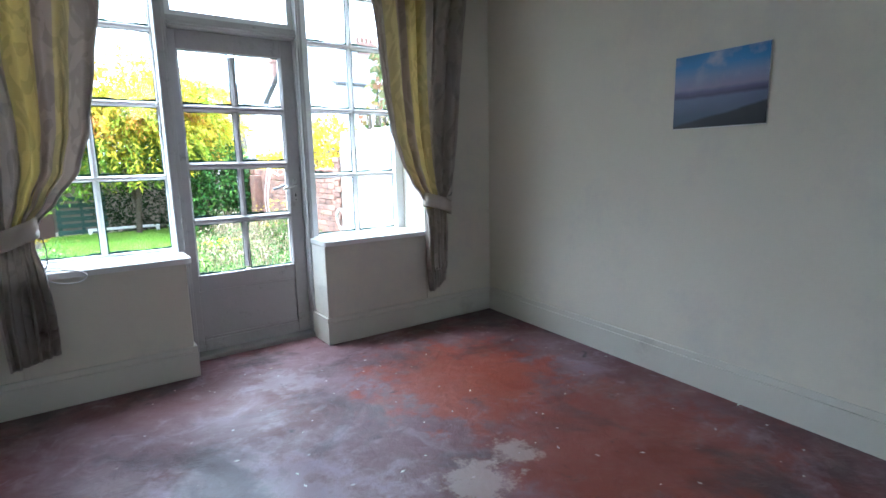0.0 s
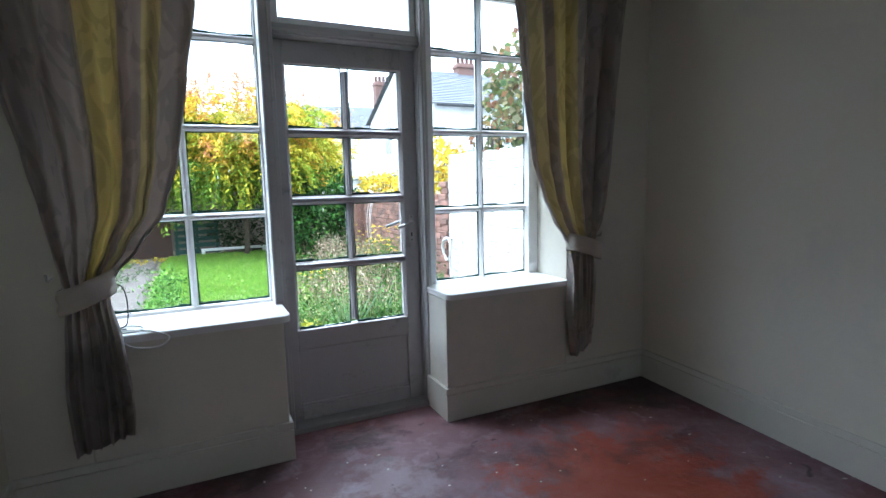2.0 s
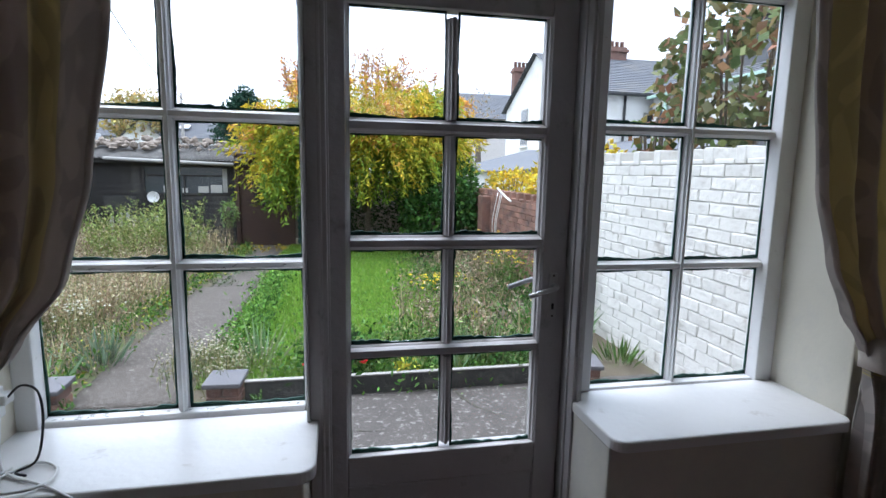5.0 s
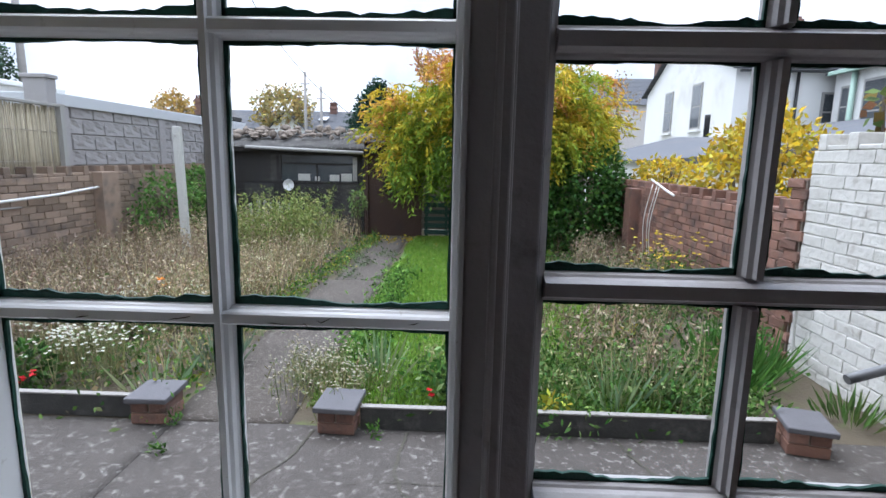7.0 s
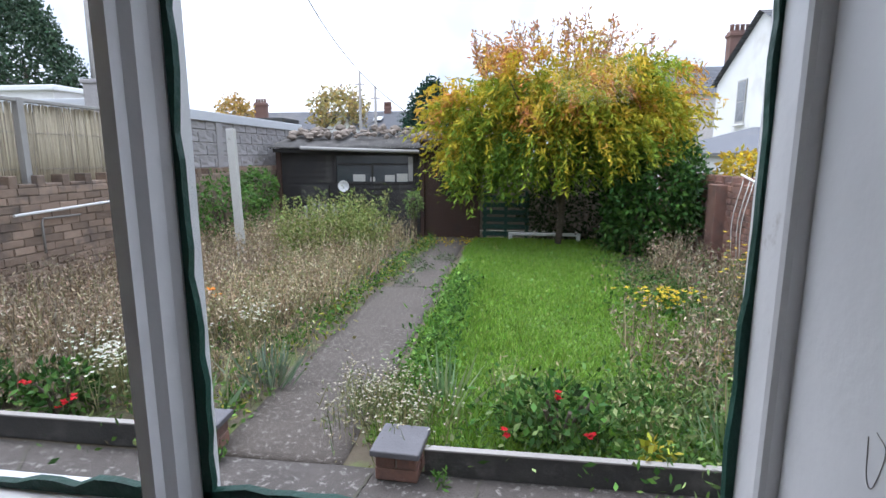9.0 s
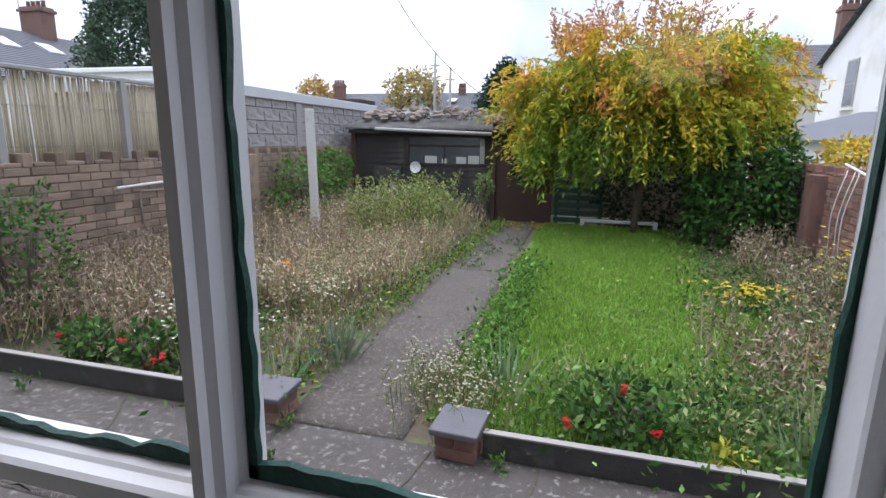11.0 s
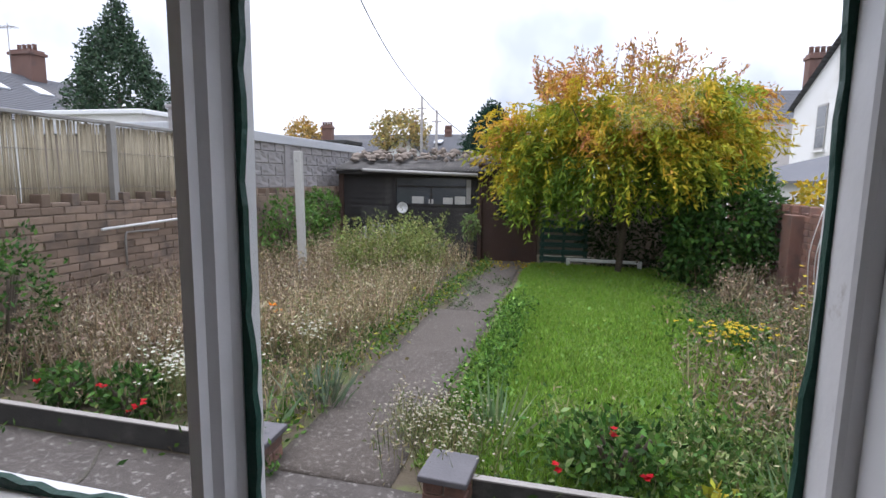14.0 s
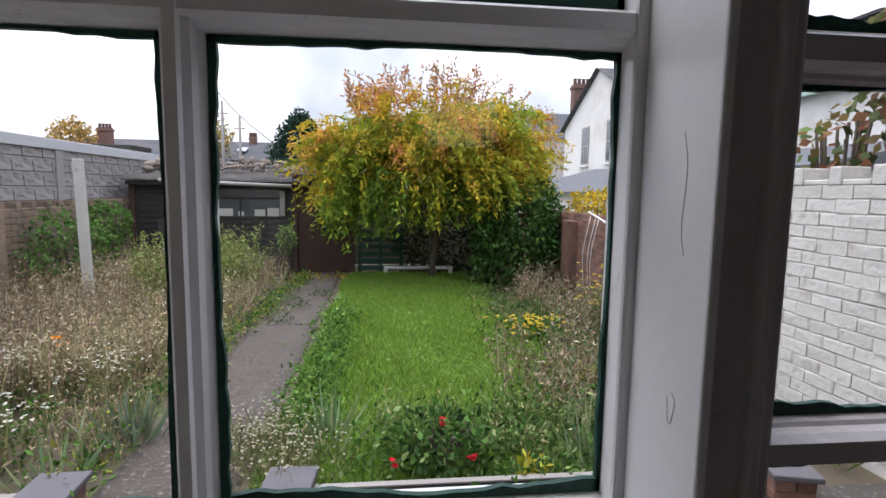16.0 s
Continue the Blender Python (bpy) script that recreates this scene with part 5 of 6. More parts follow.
for i in range(ns):
    q = start[i] - np.array([0.05, 0, 1.6])
    out = q / max(np.linalg.norm(q), 0.2) * np.array([1, 1, 0.35])
    length = rng.uniform(0.25, 0.7) * (1.5 if start[i][2] < 2.1 else 0.7)
    tt = np.linspace(0, 1, per)[:, None]
    base.append(start[i] + out * tt * 0.38 + np.array([0, 0, -1.0]) * (tt ** 1.7) * length + rng.normal(size=(per, 3)) * 0.03)
    dirs.append(np.tile(out * 0.6 + np.array([0, 0, -0.55]), (per, 1)) + rng.normal(size=(per, 3)) * 0.55)
    tone.append(np.full(per, lobe_tone[which[i]]) + 0.16 * tt[:, 0])
# separate garlands that hang below the dome
for i in range(75):
    x = rng.uniform(-1.9, 1.5)
    top = np.array([x, rng.uniform(-1.25, -0.3), 1.75 + 0.25 * rng.normal() + 0.2 * max(0.0, x)])
    drop = rng.uniform(0.35, 0.95)
    k = int(34 * drop) + 8
    tt = np.linspace(0, 1, k)[:, None]
    base.append(top + np.array([0.1 * rng.normal(), -0.12, 0]) * tt + np.array([0, 0, -drop]) * tt + rng.normal(size=(k, 3)) * 0.02)
    dirs.append(np.tile((0, -0.15, -0.7), (k, 1)) + rng.normal(size=(k, 3)) * 0.5)
    tone.append(np.full(k, 0.02 + 0.12 * rng.normal()))
base, dirs, tone = np.concatenate(base), unit(np.concatenate(dirs)), np.concatenate(tone)
low = 0.62 + 0.38 * np.clip((base[:, 0] + 1.6) / 1.4, 0, 1) + 0.62 * np.clip((base[:, 0] - 0.2) / 1.6, 0, 1)
keep = base[:, 2] > low
base, dirs, tone = base[keep], dirs[keep], tone[keep]
n = len(base)
h = base[:, 2]
zone = np.array([noise.noise(Vector(q) * 1.1) for q in base])
lvl = h / 4.4 - 0.035 + 0.22 * zone + tone + 0.06 * rng.normal(size=n)
stops = np.array([0.15, 0.42, 0.58, 0.76, 0.92, 1.1])
cols = np.array([(0.09, 0.16, 0.02), (0.20, 0.29, 0.03), (0.36, 0.36, 0.03), (0.56, 0.40, 0.03), (0.56, 0.25, 0.07), (0.42, 0.20, 0.12)])
col = np.column_stack([np.interp(lvl, stops, cols[:, k]) for k in range(3)])
col *= 1 + 0.2 * rng.normal(size=(n, 1))
side = unit(np.cross(dirs, rng.normal(size=(n, 3))))
leaves("crown", base, dirs, side, rng.uniform(0.09, 0.15, n), rng.uniform(0.026, 0.042, n), col, M_LEAF, tree, 0.08)
bm = bmesh.new()
r = random.Random(3)
spray = []
for k in range(46):
    x, y = r.uniform(-1.35, 1.35), r.gauss(0, 0.5)
    z = 3.2 - 0.17 * abs(x) ** 2.2
    line = smooth_line([(x, y, z), (x * 1.12, y, z + 0.3), (x * 1.2 + r.gauss(0, 0.1), y, z + 0.45 + 0.2 * r.random())], 5)
    tube(bm, line, 0.004, 4)
    spray += [q + Vector((r.gauss(0, 0.03), r.gauss(0, 0.03), r.gauss(0, 0.02))) for q in line for _ in range(3)]
part("twigs", bm, M_BARK, tree)
tw = np.array(spray)
n = len(tw)
dd = unit(np.column_stack([tw[:, 0] * 0.3, tw[:, 1] * 0.3, np.full(n, 0.6)]) + rng.normal(size=(n, 3)) * 0.6)
leaves("top_sprays", tw, dd, unit(np.cross(dd, rng.normal(size=(n, 3)))), rng.uniform(0.06, 0.11, n), 0.035, tints(n, [(0.40, 0.19, 0.10), (0.42, 0.24, 0.08)], 0.2), M_LEAF, tree)


def bush(name, centre, radii, count, leaf, palette, label, category="bush", lump_size=2.0, ground=GZ, floor_cut=None, droop=-0.3, aspect=0.55):
    """A leafy bush with stems and an uneven outline."""
    b = thing(name, centre[0], centre[1], ground, label, category)
    c = np.array([0, 0, centre[2] - ground])
    d = unit(rng.normal(size=(count, 3)))
    lump = np.array([1 + 0.32 * noise.noise(Vector(q) * lump_size + Vector(centre)) + 0.14 * noise.noise(Vector(q) * lump_size * 3) for q in d])[:, None]
    p = c + d * np.array(radii) * lump * rng.uniform(0.25, 1.0, (count, 1)) ** 0.4
    p = p[p[:, 2] > (0.02 if floor_cut is None else floor_cut)]
    k = len(p)
    dd = unit((p - c) * 0.6 / np.array(radii) + np.array((0, 0, droop)) + rng.normal(size=(k, 3)) * 0.6)
    ss = unit(np.cross(dd, rng.normal(size=(k, 3))))
    leaves("foliage", p, dd, ss, leaf * rng.uniform(0.7, 1.3, k), leaf * aspect * rng.uniform(0.7, 1.2, k), tints(k, palette, 0.28), M_LEAF, b, 0.06)
    bm = bmesh.new()
    r = random.Random(count)
    for i in range(8):
        a = r.random() * math.tau
        e = 0.6
        tube(bm, smooth_line([(0.05 * math.cos(a), 0.05 * math.sin(a), 0), (radii[0] * 0.3 * math.cos(a), radii[1] * 0.3 * math.sin(a), c[2] * 0.6), (radii[0] * e * math.cos(a), radii[1] * e * math.sin(a), c[2] + radii[2] * 0.4)], 4), 0.012, 5)
    part("stems", bm, M_BARK, b)
    return b


DARK = [(0.03, 0.07, 0.018), (0.045, 0.105, 0.027), (0.065, 0.15, 0.04)]
MID = [(0.05, 0.12, 0.025), (0.075, 0.16, 0.03), (0.10, 0.19, 0.04)]
YEL = [(0.55, 0.38, 0.02), (0.48, 0.33, 0.03), (0.42, 0.36, 0.05)]
bush("evergreen_bush", (2.72, 12.05, 0.72), (0.90, 0.75, 0.98), 7000, 0.10, DARK + MID, "dense dark evergreen bush against the brick wall")
# fills the hollow under the tree; its shade is painted into the leaf colours
bush("evergreen_bush", (1.75, 13.6, 0.3), (1.3, 0.4, 0.75), 3500, 0.08, [(0.018, 0.035, 0.012), (0.025, 0.05, 0.015)], "near-black foliage with the shade beneath the tree put into its colour")
bush("bramble_bush", (-3.95, 10.9, 0.55), (0.4, 0.85, 0.58), 1400, 0.075, MID + [(0.13, 0.22, 0.06)], "green bramble climbing the brown brick wall")
bush("bramble_bush", (-4.1, 12.2, 0.8), (0.3, 0.5, 0.4), 1200, 0.07, MID, "green bramble beside the shed wall")
bush("rose_bush", (-3.95, 6.35, 0.35), (0.42, 0.45, 0.62), 1500, 0.055, DARK + MID, "tall leafy rose bush by the brick wall", droop=0.0)
bush("yellow_shrub", (3.95, 8.9, 1.35), (0.45, 1.15, 0.62), 2800, 0.09, YEL, "bright yellow autumn shrub behind the garden wall", droop=-0.1)
bush("yellow_shrub", (3.9, 11.6, 1.2), (0.4, 0.8, 0.3), 900, 0.09, YEL, "yellow autumn shrub trailing over the wall", droop=-0.1)
vine = bush("vine", (3.95, 5.85, 2.3), (0.5, 0.9, 0.66), 1300, 0.10, [(0.12, 0.15, 0.06), (0.15, 0.16, 0.07), (0.20, 0.17, 0.08), (0.24, 0.14, 0.08), (0.11, 0.13, 0.06)], "broad-leaved climber turning brown and red above the white wall", "climber", 3.0, aspect=0.95)
bush("vine", (3.78, 6.75, 1.85), (0.15, 0.40, 0.30), 90, 0.095, [(0.11, 0.15, 0.05), (0.22, 0.17, 0.06), (0.26, 0.12, 0.07)], "thin climber shoots over the top of the white wall", "climber", 3.0, aspect=0.95)
bush("sapling", (-1.35, 12.6, 0.55), (0.16, 0.16, 0.28), 500, 0.05, [(0.20, 0.28, 0.09), (0.16, 0.24, 0.08)], "pale green feathery sapling by the shed")

# lawn grass
n = 95000
xy = in_rect(n, -0.36, 2.2, 5.85, 13.25)
edge = 0.22 * np.sin(xy[:, 1] * 1.7) + 0.10 * np.sin(xy[:, 1] * 4.3)
xy = xy[(xy[:, 0] < 2.05 + edge) & (xy[:, 0] > -0.33 + 0.06 * np.sin(xy[:, 1] * 3))]
n = len(xy)
hgt = rng.uniform(0.03, 0.08, n) * (1 + 0.35 * np.sin(xy[:, 0] * 3 + xy[:, 1] * 2.2) * np.sin(xy[:, 1] * 1.4))
tagged(blades("lawn_grass", xy, GZ + 0.01, hgt, rng.uniform(0.006, 0.012, n), [(0.16, 0.29, 0.03), (0.20, 0.34, 0.045), (0.26, 0.40, 0.08), (0.15, 0.25, 0.04)], M_BLADE, lean=0.6, vary=0.22),
       "bright green uneven lawn grass", "grass", kind="stuff")

n = 350
xy = in_rect(n, -0.2, 2.0, 6.2, 13.0)
d, s_ = frames_of(n, (0, 0, 0.25), 0.7)
tagged(leaves("lawn_clover", np.column_stack([xy, np.full(n, GZ + 0.06)]), d, s_, rng.uniform(0.03, 0.06, n), 0.03, tints(n, [(0.12, 0.24, 0.05), (0.20, 0.34, 0.09), (0.30, 0.36, 0.10)], 0.2), M_LEAF),
       "broad-leaved weeds and clover in the lawn", "lawn weeds", kind="stuff")
STRAW = [(0.40, 0.32, 0.19), (0.32, 0.25, 0.15), (0.50, 0.42, 0.27), (0.26, 0.20, 0.13), (0.22, 0.24, 0.10)]
BROWN = [(0.24, 0.18, 0.12), (0.33, 0.26, 0.175), (0.42, 0.35, 0.25), (0.20, 0.155, 0.11)]


def weeds(name, x0, x1, y0, y1, stems, height, palette, head_palette, label, heads=9, head=0.035, green=0.0):
    """Tall dry stalks with tufts of seed heads."""
    t = thing(name, 0, 0, 0, label, "weeds", kind="stuff")
    cen = in_rect(max(6, stems // 35), x0, x1, y0, y1)
    xy = clumpy(stems, cen, 0.16)
    xy = xy[(xy[:, 0] > x0 - 0.1) & (xy[:, 0] < x1 + 0.1) & (xy[:, 1] > y0 - 0.1) & (xy[:, 1] < y1 + 0.1)]
    k = len(xy)
    hts = rng.uniform(height[0], height[1], k)
    base = np.column_stack([xy, np.full(k, GZ)])
    d = unit(np.column_stack([rng.normal(size=(k, 2)) * 0.22, np.ones(k)]))
    s = unit(np.cross(d, rng.normal(size=(k, 3))))
    leaves("stalks", base, d, s, hts, 0.011, tints(k, palette, 0.2), M_DRY, t)
    f = rng.uniform(0.35, 1.02, (k, heads, 1))
    pts = (base[:, None] + d[:, None] * hts[:, None, None] * f + rng.normal(size=(k, heads, 3)) * 0.028).reshape(-1, 3)
    m = len(pts)
    dd = unit(rng.normal(size=(m, 3)) + np.array((0, 0, 0.7)))
    leaves("seed_heads", pts, dd, unit(np.cross(dd, rng.normal(size=(m, 3)))), head * rng.uniform(0.6, 1.5, m), head * 0.35, tints(m, head_palette, 0.25), M_DRY, t)
    return t


weeds("dry_weeds", -4.2, -2.3, 6.0, 9.5, 2300, (0.22, 0.66), STRAW + BROWN, BROWN, "dry brown seed-headed weeds in the overgrown bed", 13, 0.034)
weeds("dry_weeds", -4.1, -1.8, 9.3, 12.3, 2200, (0.25, 0.72), STRAW + BROWN, STRAW + BROWN, "pale dry tangled weeds in the overgrown bed", 12, 0.042)
weeds("dry_weeds", -2.3, -1.38, 7.1, 10.4, 1200, (0.25, 0.60), STRAW, STRAW + [(0.5, 0.44, 0.30)], "straw-coloured grasses beside the path", 12, 0.036)
weeds("tall_green_weeds", -2.5, -1.6, 9.4, 11.2, 170, (0.7, 1.15), [(0.16, 0.19, 0.06)], [(0.20, 0.25, 0.07), (0.27, 0.28, 0.10), (0.16, 0.21, 0.06)], "tall feathery green weeds", 50, 0.05)
weeds("dry_weeds", -1.9, -1.3, 11.0, 12.9, 140, (0.25, 0.6), STRAW, STRAW, "dry stalks near the shed", 10, 0.04)
weeds("dry_border", 2.35, 3.2, 8.3, 12.2, 420, (0.25, 0.62), STRAW + BROWN, BROWN + [(0.12, 0.13, 0.06)], "brown dying border plants along the red brick wall", 14, 0.045)
weeds("dry_border", 1.3, 2.6, 6.1, 7.5, 230, (0.25, 0.62), [(0.20, 0.18, 0.08)] + STRAW, BROWN + [(0.14, 0.17, 0.06), (0.10, 0.15, 0.05)], "faded leggy plants in the front border", 16, 0.045)


weeds("front_grass", 0.15, 2.4, 5.8, 6.5, 260, (0.14, 0.36), [(0.20, 0.27, 0.09), (0.30, 0.30, 0.14)], [(0.24, 0.30, 0.10), (0.34, 0.33, 0.17), (0.12, 0.20, 0.05)], "thin grassy stems in the front border", 8, 0.035)
weeds("path_grass", -1.7, -1.2, 6.0, 7.4, 170, (0.12, 0.32), [(0.26, 0.27, 0.12)] + STRAW, STRAW, "fine pale grasses beside the path", 8, 0.03)


def low_green(name, pts, size, count, palette, label, height=0.16):
    """A ground layer of broad leaves round given spots."""
    t = thing(name, 0, 0, 0, label, "ground plants", kind="stuff")
    xy = clumpy(count, pts, size)
    base = np.column_stack([xy, GZ + np.abs(rng.normal(size=count)) * height])
    d, s = frames_of(count, (0, 0, 0.35), 0.8)
    leaves("leaves", base, d, s, rng.uniform(0.03, 0.07, count), rng.uniform(0.012, 0.032, count), tints(count, palette, 0.3), M_LEAF, t, 0.05)


low_green("edge_weeds", [(-0.17, y) for y in np.arange(6.5, 9.8, 0.25)], 0.11, 3200, MID + [(0.14, 0.27, 0.05), (0.17, 0.30, 0.06)], "lush green weeds along the path edge", 0.11)
low_green("edge_weeds", [(-1.33 + 0.055 * max(0.0, y - 7.8) - 0.05 * math.sin(y * 3), y) for y in np.arange(5.8, 12.8, 0.25)], 0.09, 2600, MID + [(0.16, 0.26, 0.05), (0.30, 0.30, 0.05)], "low green and yellowing leaves along the path edge", 0.09)
low_green("bed_cover", in_rect(40, -4.2, -1.4, 5.9, 9.0), 0.22, 4500, MID + [(0.14, 0.17, 0.06), (0.20, 0.17, 0.08)], "low green weeds between the dry stalks", 0.11)
low_green("bed_cover", in_rect(34, 0.3, 2.45, 5.80, 6.5), 0.15, 6200, MID + [(0.13, 0.23, 0.06), (0.09, 0.17, 0.05), (0.20, 0.27, 0.10)], "leafy green front border", 0.13)
low_green("bed_cover", in_rect(24, 2.1, 3.2, 6.2, 9.5), 0.18, 3200, MID + DARK, "leafy green plants by the wall", 0.18)
low_green("bed_cover", in_rect(26, 1.75, 2.6, 8.8, 12.9), 0.18, 3600, MID + [(0.16, 0.20, 0.07), (0.26, 0.22, 0.11)], "low mixed weeds along the lawn edge", 0.08)
low_green("path_weeds", [(-0.85, 9.6), (-0.8, 10.4), (-0.6, 11.2), (-1.0, 10.9)], 0.10, 350, [(0.10, 0.14, 0.07), (0.15, 0.19, 0.10)], "grey-green weeds growing over the path", 0.05)
low_green("fallen_leaves", [(-0.7, 12.9), (-0.3, 13.0), (0.3, 12.7), (-1.0, 13.0), (0.9, 12.8)], 0.25, 420, YEL, "fallen yellow leaves at the end of the path", 0.008)


def daisies(name, x0, x1, y0, y1, count, label, height=(0.18, 0.34), radius=0.016, petal=(0.60, 0.60, 0.50)):
    t = thing(name, 0, 0, 0, label, "daisies", kind="stuff")
    xy = clumpy(count, in_rect(max(5, count // 30), x0, x1, y0, y1), 0.13)
    h = rng.uniform(height[0], height[1], count)
    base = np.column_stack([xy, np.full(count, GZ)])
    d = unit(np.column_stack([rng.normal(size=(count, 2)) * 0.18, np.ones(count)]))
    leaves("stems", base, d, unit(np.cross(d, rng.normal(size=(count, 3)))), h, 0.007, tints(count, [(0.16, 0.19, 0.08), (0.25, 0.24, 0.12)], 0.2), M_DRY, t)
    pts = base + d * h[:, None]
    flowers("blooms", pts, radius, petal, t, 5)
    m = count * 5
    q = (base[:, None] + d[:, None] * h[:, None, None] * rng.uniform(0.1, 0.95, (count, 5, 1)) + rng.normal(size=(count, 5, 3)) * 0.02).reshape(-1, 3)
    dd, ss = frames_of(m, (0, 0, 0.5), 0.7)
    leaves("fine_leaves", q, dd, ss, 0.04, 0.008, tints(m, [(0.22, 0.22, 0.10), (0.30, 0.27, 0.15), (0.14, 0.19, 0.07)], 0.2), M_DRY, t)


daisies("white_daisies", -2.75, -1.65, 6.05, 7.3, 480, "drift of small white daisies in the overgrown bed", (0.25, 0.42))
daisies("white_daisies", -0.58, 0.0, 5.90, 6.42, 380, "fading white daisies spilling over the path", (0.12, 0.30), 0.010, (0.44, 0.41, 0.31))


def iris(x, y, count, height, label, palette=((0.16, 0.26, 0.12), (0.22, 0.32, 0.17), (0.30, 0.36, 0.18))):
    t = thing("iris_clump", x, y, GZ, label, "iris", "iris clumps")
    xy = rng.normal(size=(count, 2)) * 0.07
    base = np.column_stack([xy, np.zeros(count)])
    d = unit(np.column_stack([xy * 5 + rng.normal(size=(count, 2)) * 0.12, np.ones(count)]))
    leaves("sword_leaves", base, d, unit(np.cross(d, rng.normal(size=(count, 3)))), rng.uniform(0.5, 1.0, count) * height, 0.022, tints(count, list(palette), 0.15), M_LEAF, t, 0.04)


iris(-1.40, 5.98, 18, 0.42, "sword-leaved iris clump beside the brick pier")
iris(-1.22, 6.5, 70, 0.36, "tuft of blue-green grassy leaves beside the path", ((0.15, 0.20, 0.13), (0.19, 0.24, 0.16)))
iris(0.02, 6.35, 30, 0.46, "sword-leaved iris clump at the lawn corner")
iris(1.62, 6.0, 45, 0.46, "pale sword-leaved iris clump in the front border")
iris(1.92, 6.1, 40, 0.46, "pale sword-leaved iris clump in the front border")
for x, y in ((2.55, 6.35), (2.85, 6.6), (2.65, 6.8)):
    iris(x, y, 110, 0.45, "arching strap-leaved plant by the white wall", ((0.06, 0.15, 0.03), (0.09, 0.20, 0.04)))
iris(3.08, 5.95, 50, 0.26, "small green tuft at the foot of the white wall", ((0.10, 0.18, 0.05), (0.14, 0.22, 0.07)))


def small_rose(x, y, label, blooms, size=0.3):
    b = bush("rose_bush", (x, y, GZ + size * 0.55), (size * 0.8, size * 0.6, size * 0.55), 420, 0.06, DARK + MID, label, droop=0.1)
    pts = np.array(blooms) - np.array((x, y, GZ))
    k = np.repeat(pts, 3, 0) + rng.normal(size=(len(pts) * 3, 3)) * 0.012
    flowers("red_blooms", k, 0.024, (0.55, 0.02, 0.03), b, 7)


small_rose(0.72, 5.98, "low rose bush with red blooms in the front border", [(0.70, 5.92, 0.13), (0.85, 5.82, -0.04), (0.42, 5.84, -0.06)], 0.36)
small_rose(-2.35, 5.98, "low rose bush with red blooms behind the edging board", [(-2.42, 5.85, 0.06), (-2.1, 5.84, -0.02), (-2.2, 5.82, -0.06)], 0.3)
small_rose(-2.9, 6.0, "low rose bush with red blooms behind the edging board", [(-3.0, 5.86, 0.02)], 0.26)
yt = thing("yellow_flowers", 1.95, 8.66, GZ, "patch of yellow leaves and flowers at the lawn edge", "flowers")
pts = np.column_stack([rng.normal(0.05, 0.22, 75), rng.normal(0, 0.12, 75), rng.uniform(0.1, 0.28, 75)])
flowers("blooms", pts, 0.036, (0.56, 0.42, 0.03), yt, 5)
d, s = frames_of(260, (0, 0, 0.5), 0.8)
leaves("foliage", np.column_stack([rng.normal(0, 0.22, 260), rng.normal(0, 0.14, 260), rng.uniform(0.0, 0.2, 260)]), d, s, 0.07, 0.035, tints(260, MID, 0.2), M_LEAF, yt)
tall = thing("yellow_flowers", 2.85, 8.45, GZ, "tall stems with small yellow flowers by the red wall", "flowers")
pts = np.column_stack([rng.normal(0, 0.16, 85), rng.normal(0, 0.22, 85), rng.uniform(0.42, 0.85, 85)])
flowers("blooms", pts, 0.03, (0.58, 0.43, 0.04), tall, 5)
stem_d = unit(np.column_stack([pts[:, 0] * 0.4, pts[:, 1] * 0.4, pts[:, 2]]))
foot = pts * np.array((0.6, 0.6, 0.0))
leaves("stems", foot, stem_d, unit(np.cross(stem_d, rng.normal(size=(85, 3)))), pts[:, 2], 0.010, tints(85, [(0.16, 0.20, 0.07)], 0.2), M_DRY, tall)
d, s = frames_of(420, (0, 0, 0.4), 0.8)
leaves("foliage", np.column_stack([rng.normal(0, 0.15, 420), rng.normal(0, 0.2, 420), rng.uniform(0.0, 0.65, 420)]), d, s, 0.06, 0.02, tints(420, MID + [(0.18, 0.22, 0.08)], 0.2), M_LEAF, tall)
for x, y in ((1.18, 5.82), (2.1, 7.3)):
    yl = thing("yellow_leaves", x, y, GZ, "small yellowing plant in the border", "plant")
    d, s = frames_of(40, (0, 0, 0.6), 0.8)
    leaves("foliage", np.column_stack([rng.normal(0, 0.05, 40), rng.normal(0, 0.05, 40), rng.uniform(0.02, 0.16, 40)]), d, s, 0.06, 0.045, tints(40, [(0.5, 0.45, 0.06)], 0.15), M_LEAF, yl)
og = thing("orange_flowers", -2.2, 7.45, GZ, "two orange marigold blooms among weeds", "flowers")
flowers("blooms", np.array([(0.0, 0.0, 0.42), (0.07, -0.03, 0.38)]), 0.05, (0.75, 0.25, 0.01), og, 9)
for x, y in ((0.12, 5.55), (-1.0, 5.3), (-2.9, 5.5), (-1.08, 5.6)):
    sw_ = thing("pavement_weed", x, y, GZ, "small green weed in a patio crack", "weed", "patio weeds")
    d, s = frames_of(36, (0, 0, 0.7), 0.8)
    leaves("foliage", np.column_stack([rng.normal(0, 0.025, 36), rng.normal(0, 0.02, 36), np.abs(rng.normal(0, 0.05, 36))]), d, s, 0.045, 0.014, tints(36, MID, 0.2), M_LEAF, sw_)

